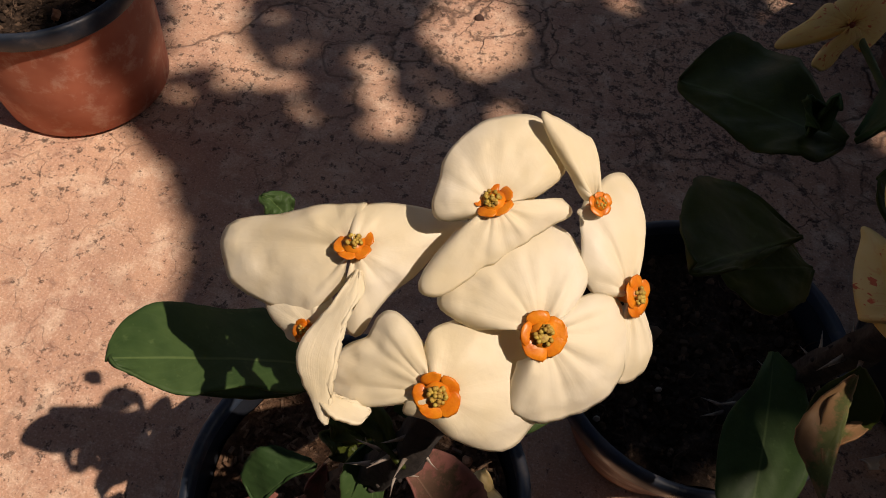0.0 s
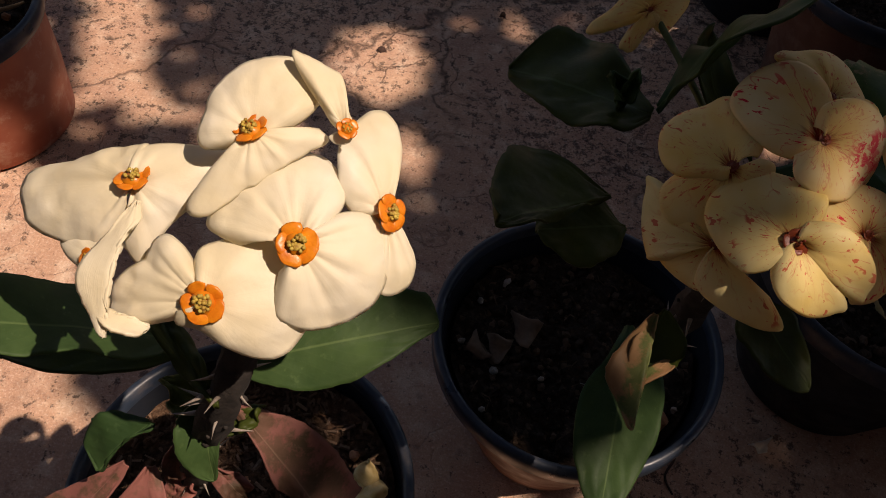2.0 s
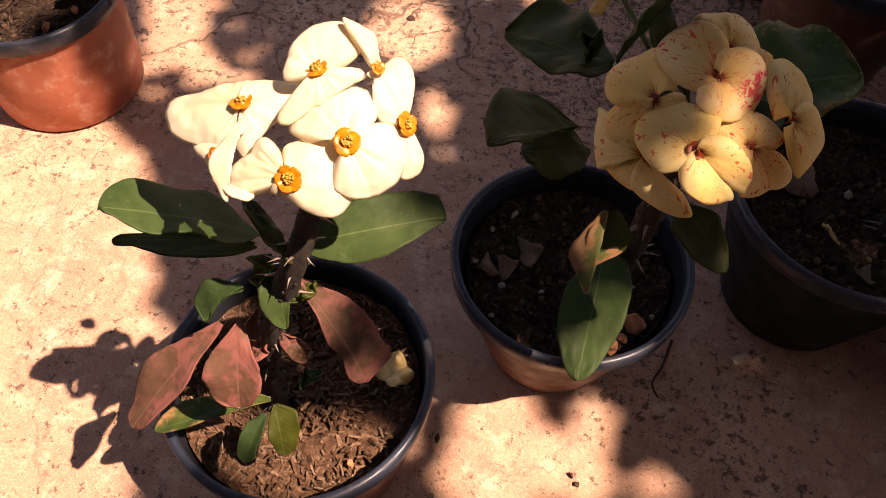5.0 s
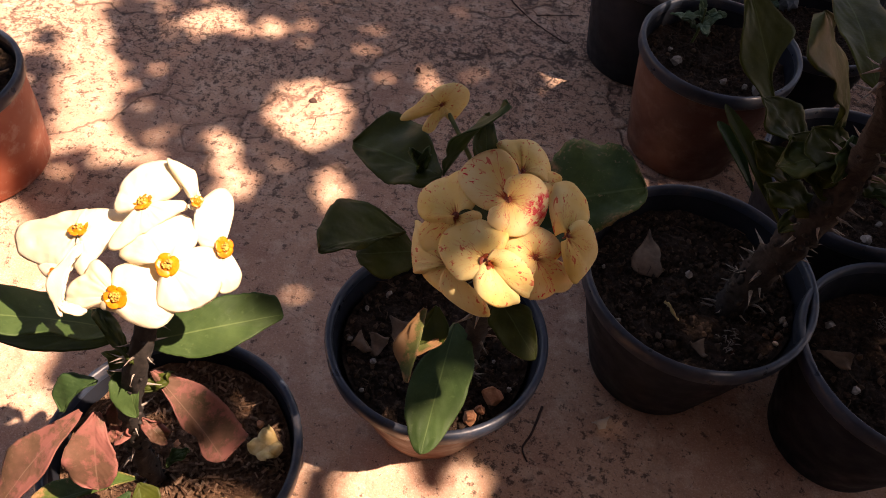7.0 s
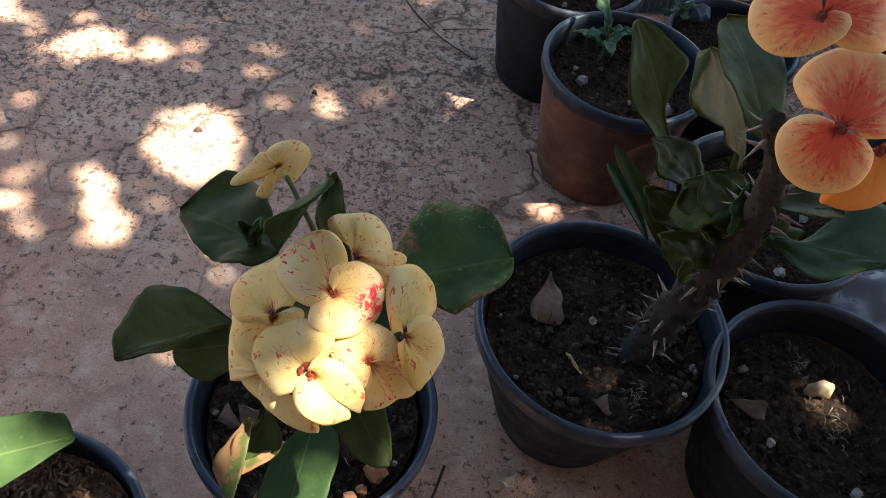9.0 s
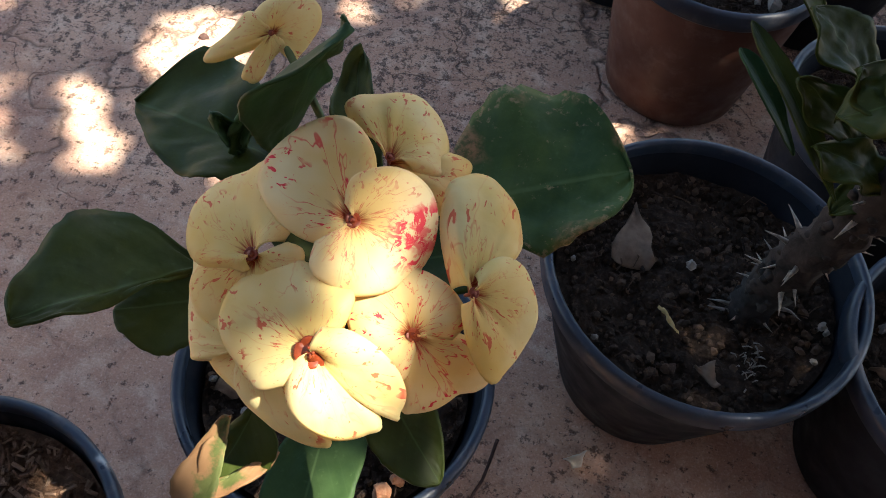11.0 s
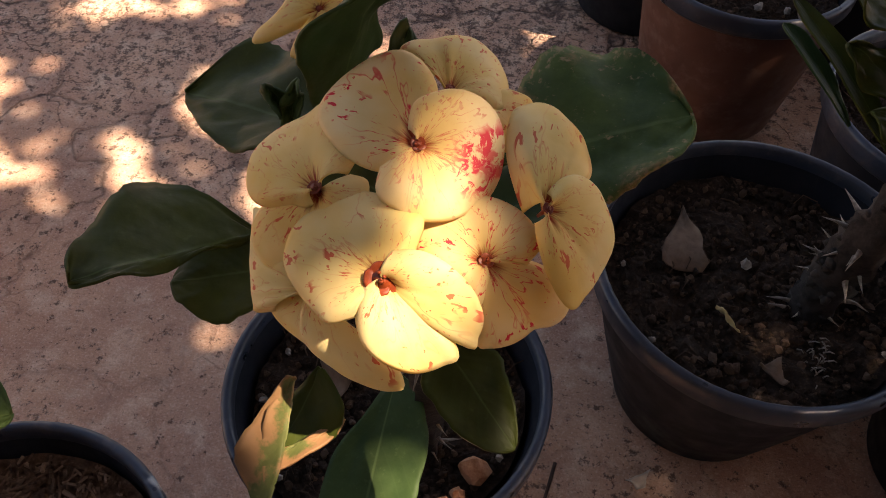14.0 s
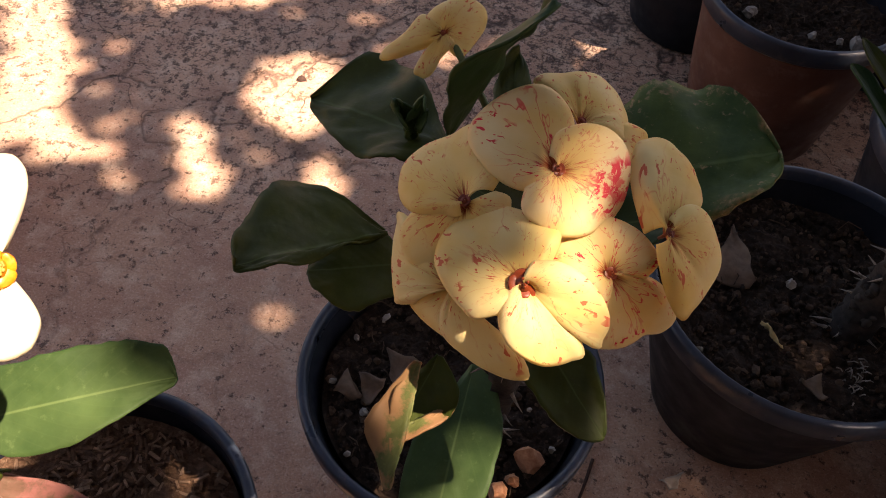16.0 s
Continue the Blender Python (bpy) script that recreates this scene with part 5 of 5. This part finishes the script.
bract(f, (227.4, 309.7, 289.2), (0.10, -0.67, 0.74), 47, (-108, 119), (5.0, 9.2, 9.3, 9.9, 11.2, 13.5, 15.2, 14.6, 13.0, 11.0, 9.6, 8.7, 8.0, 7.3, 3.6))
bract(f, (227.4, 309.3, 289.6), (0.00, -0.69, 0.72), -164, (-75, 40), (2.5, 4.4, 6.4, 8.8, 9.7, 10.0, 10.5, 11.1, 12.4, 15.1, 19.8, 21.2, 10.8, 6.3, 3.4))
bract(f, (227.4, 309.1, 289.8), (0.10, -0.67, 0.74), -107, (-19, 84), (8.9, 14.9, 15.1, 15.0, 12.7, 8.3, 6.8, 6.0, 5.5, 5.2, 5.0, 5.0, 5.0, 5.1, 4.0))


# ---- small things ----
def dry_leaf_bit(p, q, r, material, label):
    """A curled scrap of leaf over three corners."""
    p, q, r = Vector(p), Vector(q), Vector(r)
    mid = (p + q + r) / 3
    bm = bmesh.new()
    rows = []
    for i in range(9):
        u = i / 8
        a, c = p.lerp(q, min(1, u * 1.6)), p.lerp(r, u)
        w = (0.15 + 0.85 * math.sin(math.pi * (0.12 + 0.76 * u))) * (1 + 0.35 * noise.noise(mid * 700 + Vector((u * 5, 0, 0))))
        row = []
        for k in range(7):
            f = 0.5 + (k / 6 - 0.5) * w
            x = a.lerp(c, f) + Vector((0, 0, 0.003 * math.sin(3 * f + 4 * u) * u + 0.004 * noise.noise(mid * 900 + Vector((u * 3, f * 3, 0)))))
            row.append(bm.verts.new(x))
        rows.append(row)
    for m, n in zip(rows, rows[1:]):
        for k in range(6):
            bm.faces.new((m[k], m[k + 1], n[k + 1], n[k]))
    ob = solid(mesh_object("dry_leaf", bm, material), 0.0006)
    return tagged(ob, label, "dry leaf")


def root_tuft(at, size, seed):
    rng = random.Random(seed)
    at = Vector(at)
    bm = bmesh.new()
    for _ in range(26):
        p = at + Vector((rng.gauss(0, 0.35) * size, rng.gauss(0, 0.6) * size, rng.uniform(0, 0.002)))
        d = Vector((rng.uniform(-1, 1), rng.uniform(-1, 1), rng.uniform(-0.2, 0.7))).normalized() * size * rng.uniform(0.25, 0.5)
        tube(bm, [p, p + d * 0.5 + Vector((0, 0, 0.0012)), p + d], [0.0004, 0.00035, 0.0002], 5)
    return tagged(mesh_object("root_tuft", bm, thorn_mat), "tuft of pale dry rootlets on dark soil", "roots")


def withered_flower(at, size):
    rng = random.Random(9)
    ob = thing("withered_flower", at, "withered yellow flower fallen on coir", "dried flower")
    for k in range(4):
        a = k * 1.7
        d = Vector((math.cos(a), math.sin(a), 0.25))
        e = Vector((-math.sin(a), math.cos(a), 0))
        bm = bmesh.new()
        rows = []
        for i in range(7):
            u = i / 6
            w = math.sin(math.pi * (0.1 + 0.85 * u)) * 0.55
            rows.append([bm.verts.new(Vector(at) + size * (u * d + v * w * e) + Vector((0, 0, size * (0.35 * u * u * (1 if k % 2 else -0.2) + 0.26 * math.sin(13 * v + 7 * u + k * 2) * u - 0.22 * v * v)))) for v in (-1, -0.6, -0.2, 0.2, 0.6, 1)])
        for m, n in zip(rows, rows[1:]):
            for j in range(5):
                bm.faces.new((m[j], m[j + 1], n[j + 1], n[j]))
        solid(part("dry_petal", bm, dry_petal, ob), 0.0005)
    return ob


def seedling(at, height, leaves, seed):
    rng = random.Random(seed)
    at = Vector(at)
    ob = thing("seedling", at, "small green seedling in dark soil", "seedling", "seedlings")
    ob["bloom"] = "white"
    bm = bmesh.new()
    tube(bm, bend([at, at + Vector((0.002, 0, height * 0.5)), at + Vector((0, -0.003, height))], 4), [0.0014] * 5 + [0.001] * 4, 7)
    part("stem", bm, green_bark, ob)
    for k in range(leaves):
        a = k * 2.4 + rng.random()
        d = Vector((math.cos(a), math.sin(a), rng.uniform(0.1, 0.6)))
        e = Vector((-math.sin(a), math.cos(a), 0))
        ln = height * rng.uniform(0.45, 0.75)
        b = at + Vector((0, 0, height * (0.35 + 0.65 * k / leaves)))
        m = b + d * ln * 0.6
        leaf(ob, leaf_pale, b * 1000, (b + d * ln) * 1000, (m - e * ln * 0.2) * 1000, (m + e * ln * 0.2) * 1000, sag=1.5, fold=1.0)
    return ob


def twig(points, r):
    pts = bend([Vector(p) for p in points], 5)
    bm = bmesh.new()
    tube(bm, pts, [r * (1 - 0.5 * k / len(pts)) for k in range(len(pts))], 6, 0.15)
    return tagged(mesh_object("twig", bm, dark_bit), "thin dark dry twig lying on concrete", "twig")


dry_leaf_bit((0.3780, 0.4130, 0.1110), (0.3630, 0.3740, 0.1110), (0.3970, 0.3740, 0.1100), dry_leaf, "crumpled brown dry leaf lying on soil")
dry_leaf_bit((0.3910, 0.3520, 0.1100), (0.3940, 0.3470, 0.1130), (0.4040, 0.3360, 0.1100), dry_petal, "yellowed dry leaf scrap on soil")
dry_leaf_bit((0.4080, 0.3220, 0.1100), (0.4170, 0.3250, 0.1120), (0.4210, 0.3090, 0.1100), dry_leaf, "brown dry leaf scrap on soil")
stone((0.4080, 0.3800, 0.1090), 0.0030, perlite, "small pale pebble on dark soil", "pebble", 1145, "pebble")
stone((0.4730, 0.3560, 0.1090), 0.0032, perlite, "small pale pebble on dark soil", "pebble", 1360, "pebble")
stone((0.4750, 0.3530, 0.1090), 0.0020, perlite, "small pale pebble on dark soil", "pebble", 1370, "pebble")
stone((0.4670, 0.3360, 0.1090), 0.0022, perlite, "small pale pebble on dark soil", "pebble", 1345, "pebble")
stone((0.3600, 0.3290, 0.1090), 0.0022, perlite, "small pale pebble on dark soil", "pebble", 985, "pebble")
stone((0.3470, 0.3720, 0.1090), 0.0018, perlite, "small pale pebble on dark soil", "pebble", 950, "pebble")
root_tuft((0.4350, 0.3290, 0.1090), 0.011, 5)
stone((0.2850, 0.2590, 0.0980), 0.0070, brick_chip, "crumbly orange brick chip on dark soil", "stone", 872, "brick_chip")
stone((0.2730, 0.2410, 0.0980), 0.0060, brick_chip, "crumbly orange brick chip on dark soil", "stone", 830, "brick_chip")
stone((0.2790, 0.2480, 0.0980), 0.0040, brick_chip, "crumbly orange brick chip on dark soil", "stone", 850, "brick_chip")
stone((0.2040, 0.2670, 0.0960), 0.0025, perlite, "small pale pebble on dark soil", "pebble", 660, "pebble")
stone((0.2020, 0.3210, 0.0960), 0.0026, perlite, "small pale pebble on dark soil", "pebble", 690, "pebble")
stone((0.1850, 0.2800, 0.0960), 0.0020, perlite, "small pale pebble on dark soil", "pebble", 620, "pebble")
stone((0.1900, 0.3060, 0.0960), 0.0020, perlite, "small pale pebble on dark soil", "pebble", 650, "pebble")
stone((0.2280, 0.2680, 0.0960), 0.0016, perlite, "small pale pebble on dark soil", "pebble", 725, "pebble")
stone((0.2950, 0.2670, 0.0960), 0.0020, perlite, "small pale pebble on dark soil", "pebble", 900, "pebble")
stone((0.2020, 0.2450, 0.0960), 0.0016, perlite, "small pale pebble on dark soil", "pebble", 640, "pebble")
stone((0.2820, 0.2850, 0.0960), 0.0015, perlite, "small pale pebble on dark soil", "pebble", 875, "pebble")
dry_leaf_bit((0.1870, 0.2740, 0.0980), (0.1910, 0.2860, 0.1000), (0.2050, 0.2710, 0.0970), dry_leaf, "dark dry leaf scrap on soil")
dry_leaf_bit((0.1970, 0.2860, 0.0980), (0.2110, 0.2840, 0.1000), (0.2040, 0.2660, 0.0970), dry_leaf, "dark dry leaf scrap on soil")
dry_leaf_bit((0.2070, 0.3020, 0.0980), (0.2240, 0.2960, 0.1000), (0.2170, 0.2780, 0.0970), dry_leaf, "dark dry leaf scrap on soil")
withered_flower((0.1580, 0.1910, 0.1080), 0.0105)
stone((0.1480, 0.1380, 0.1020), 0.0028, brick_chip, "small reddish pebble in coir", "pebble", 520, "pebble")
stone((0.1050, 0.1830, 0.1020), 0.0028, brick_chip, "small reddish pebble in coir", "pebble", 440, "pebble")
stone((0.1490, 0.2060, 0.1020), 0.0028, brick_chip, "small reddish pebble in coir", "pebble", 590, "pebble")
stone((0.5570, 0.3570, 0.1060), 0.011, pale_nut, "pale yellow nut-like stone on soil", "stone", 41, "stone", 0.5, True)
root_tuft((0.5660, 0.3370, 0.1020), 0.014, 6)
root_tuft((0.5480, 0.3740, 0.1020), 0.010, 7)
dry_leaf_bit((0.4980, 0.3410, 0.1030), (0.5210, 0.3390, 0.1100), (0.5180, 0.3260, 0.1040), dry_leaf, "curled brown dry leaf on soil")
stone((0.5220, 0.3160, 0.1020), 0.0035, perlite, "small pale pebble on dark soil", "pebble", 1290, "pebble")
stone((0.5710, 0.2920, 0.1020), 0.0035, perlite, "small pale pebble on dark soil", "pebble", 1420, "pebble")
stone((0.5100, 0.3660, 0.1020), 0.0035, perlite, "small pale pebble on dark soil", "pebble", 1250, "pebble")
stone((0.5410, 0.4440, 0.1120), 0.0050, perlite, "white pebble on dark soil", "pebble", 1310, "pebble")
stone((0.5670, 0.5000, 0.1120), 0.0040, perlite, "white pebble on dark soil", "pebble", 1350, "pebble")
stone((0.5360, 0.4820, 0.1120), 0.0030, perlite, "white pebble on dark soil", "pebble", 1290, "pebble")
stone((0.5530, 0.4620, 0.1120), 0.0026, perlite, "white pebble on dark soil", "pebble", 1330, "pebble")
stone((0.3970, 0.6230, 0.1070), 0.0060, perlite, "white stone on dark soil", "stone", 1010, "stone")
stone((0.4690, 0.6020, 0.1070), 0.0060, perlite, "white stone on dark soil", "stone", 1140, "stone")
stone((0.4580, 0.6030, 0.1070), 0.0030, perlite, "white stone on dark soil", "stone", 1120, "stone")
stone((0.3910, 0.6380, 0.1070), 0.0030, perlite, "white stone on dark soil", "stone", 1000, "stone")
stone((0.4390, 0.6050, 0.1070), 0.0030, perlite, "white stone on dark soil", "stone", 1085, "stone")
stone((0.3460, 0.7240, 0.1070), 0.0030, perlite, "small pale pebble on dark soil", "pebble", 930, "pebble")
stone((0.3790, 0.7260, 0.1070), 0.0030, perlite, "small pale pebble on dark soil", "pebble", 985, "pebble")
stone((0.3570, 0.7480, 0.1070), 0.0020, perlite, "small pale pebble on dark soil", "pebble", 950, "pebble")
stone((0.5190, 0.7860, 0.0830), 0.012, blue_stone, "smooth blue-grey stone in a small pot", "stone", 55, "stone")
seedling((0.3910, 0.7700, 0.1030), 0.045, 6, 3)
seedling((0.4290, 0.7940, 0.1030), 0.035, 5, 4)
seedling((0.4120, 0.6580, 0.1030), 0.040, 7, 5)
seedling((0.4910, 0.7580, 0.0770), 0.030, 6, 6)
dry_leaf_bit((-0.1500, 0.4560, 0.1050), (-0.1800, 0.4280, 0.0980), (-0.1900, 0.4500, 0.0960), tan_leaf, "curled pale brown dry leaf on soil")
stone((-0.1800, 0.4100, 0.0910), 0.004, brick_chip, "small reddish pebble on soil", "pebble", 20, "pebble")
stone((-0.1680, 0.4330, 0.0910), 0.004, brick_chip, "small reddish pebble on soil", "pebble", 70, "pebble")
stone((-0.1660, 0.4520, 0.0910), 0.004, brick_chip, "small reddish pebble on soil", "pebble", 95, "pebble")
twig([(0.1980, 0.8880, 0.0010), (0.2200, 0.8390, 0.0010), (0.2590, 0.7920, 0.0010), (0.3020, 0.7600, 0.0010)], 0.0010)
twig([(0.2650, 0.8010, 0.0010), (0.2920, 0.8090, 0.0010), (0.3180, 0.8150, 0.0010)], 0.0006)
twig([(0.3290, 0.3090, 0.0010), (0.3230, 0.2840, 0.0010), (0.3180, 0.2720, 0.0010), (0.3230, 0.2620, 0.0010)], 0.0011)
stone((0.0600, 0.5930, 0.0010), 0.0035, dark_bit, "dark crumb of soil on concrete", "soil crumb", 71, "soil_crumb", 0.5)
stone((0.1530, 0.6680, 0.0010), 0.0040, dark_bit, "dark crumb of soil on concrete", "soil crumb", 586, "soil_crumb", 0.4)
stone((-0.1740, 0.7550, 0.0010), 0.0070, dark_bit, "dark crumb of soil on concrete", "soil crumb", 132, "soil_crumb", 0.4)
stone((-0.1820, 0.7550, 0.0010), 0.0050, dark_bit, "dark crumb of soil on concrete", "soil crumb", 120, "soil_crumb", 0.4)
stone((-0.0350, 0.8500, 0.0010), 0.0050, dark_bit, "dark crumb of soil on concrete", "soil crumb", 385, "soil_crumb", 0.4)
stone((-0.0660, 0.8260, 0.0010), 0.0050, dark_bit, "dark crumb of soil on concrete", "soil crumb", 330, "soil_crumb", 0.4)
stone((-0.0510, 0.8350, 0.0010), 0.0060, dark_bit, "dark crumb of soil on concrete", "soil crumb", 355, "soil_crumb", 0.4)
stone((0.2700, 0.9060, 0.0010), 0.0030, dark_bit, "dark crumb of soil on concrete", "soil crumb", 815, "soil_crumb", 0.4)
stone((0.1820, 0.1970, 0.0010), 0.0032, dark_bit, "dark crumb of soil on concrete", "soil crumb", 688, "soil_crumb", 0.4)
stone((0.2720, 0.1940, 0.0010), 0.0024, dark_bit, "dark crumb of soil on concrete", "soil crumb", 915, "soil_crumb", 0.4)
stone((0.2770, 0.1890, 0.0010), 0.0020, dark_bit, "dark crumb of soil on concrete", "soil crumb", 925, "soil_crumb", 0.4)
dry_leaf_bit((0.3680, 0.3040, 0.0020), (0.3800, 0.3090, 0.0060), (0.3780, 0.2980, 0.0030), paper_bit, "pale paper-like scrap on concrete")


def tray():
    """An upturned plastic tray with a ribbed skirt."""
    ob = thing("plastic_tray", (0.60, 0.99, 0), "upturned blue-grey plastic tray with ribbed sides", "plastic tray")
    m = pose(0.466, 0.888, 0, 0, 0, 11)
    w, d, h = 0.280, 0.24, 0.055
    bm = bmesh.new()
    v = []
    for z, g in ((0.001, 0.0), (h - 0.006, 0.012), (h, 0.018), (h, 0.030), (h - 0.003, 0.034)):
        v.append([bm.verts.new(m @ Vector(p)) for p in ((g, g, z), (w - g, g, z), (w - g, d - g, z), (g, d - g, z))])
    for a, b in zip(v, v[1:]):
        for k in range(4):
            bm.faces.new((a[k], a[(k + 1) % 4], b[(k + 1) % 4], b[k]))
    bm.faces.new(v[-1])
    part("shell", bm, tray_plastic, ob, smooth=False)
    for side in range(2):
        for k in range(30 if side == 0 else 22):
            bm = bmesh.new()
            t = (0.02 + k * 0.0078) if side == 0 else (0.015 + k * 0.0080)
            p = Vector((t, -0.001, 0.003)) if side == 0 else Vector((-0.001, t, 0.003))
            q = p + (Vector((0, 0.0105, h - 0.012)) if side == 0 else Vector((0.0105, 0, h - 0.012)))
            tube(bm, [m @ p, m @ q], [0.0018, 0.0016], 6)
            part("rib", bm, tray_plastic, ob)
    return ob


tray()


def plastic_bag():
    """A crumpled sheet of clear film lying between the pots, with folded-over flaps."""
    ob = thing("plastic_bag", (0.655, 0.47, 0), "crumpled clear plastic bag lying beside black pots", "plastic bag")

    def film(name, cx, cy, wx, wy, lift, seed):
        bm = bmesh.new()
        n = 46
        rows = []
        for i in range(n + 1):
            row = []
            for j in range(n + 1):
                u, v = i / n - 0.5, j / n - 0.5
                x, y = cx + u * wx + 0.02 * v, cy + v * wy
                q = Vector((x, y, seed))
                fold = abs(noise.noise(q * 22)) * 0.030 + abs(noise.noise(q * 55 + Vector((3, 1, 0)))) * 0.016
                dome = (0.060 + lift) * max(0.0, 1 - 3.2 * (u * u + v * v))
                row.append(bm.verts.new((x + 0.006 * noise.noise(q * 40), y, 0.003 + dome + fold)))
            rows.append(row)
        for a, b in zip(rows, rows[1:]):
            for k in range(n):
                bm.faces.new((a[k], a[k + 1], b[k + 1], b[k]))
        part(name, bm, clear_plastic, ob)

    film("sheet", 0.655, 0.47, 0.17, 0.21, 0.0, 0)
    film("flap", 0.690, 0.52, 0.09, 0.08, 0.02, 3)
    film("flap", 0.665, 0.41, 0.08, 0.07, 0.015, 5)
    return ob


plastic_bag()


def grow_bag():
    """A large black plant bag with a rolled, slack edge."""
    ob = thing("grow_bag", (0.875, 0.930, 0), "large black plastic plant bag with a slack rolled edge", "plant bag")
    bm = bmesh.new()
    lathe(bm, [(0.12, 0.0), (0.135, 0.04), (0.13, 0.10), (0.138, 0.16), (0.134, 0.172), (0.124, 0.165), (0.120, 0.12)], 56, (0.875, 0.930, 0.001), 0.03)
    part("side", bm, black_plastic, ob)
    bm = bmesh.new()
    lathe(bm, [(0.001, 0.142), (0.06, 0.140), (0.123, 0.136)], 56, (0.875, 0.930, 0.001), 0.03)
    part("soil_top", bm, dark_soil, ob, "dark soil filling")
    return ob


grow_bag()
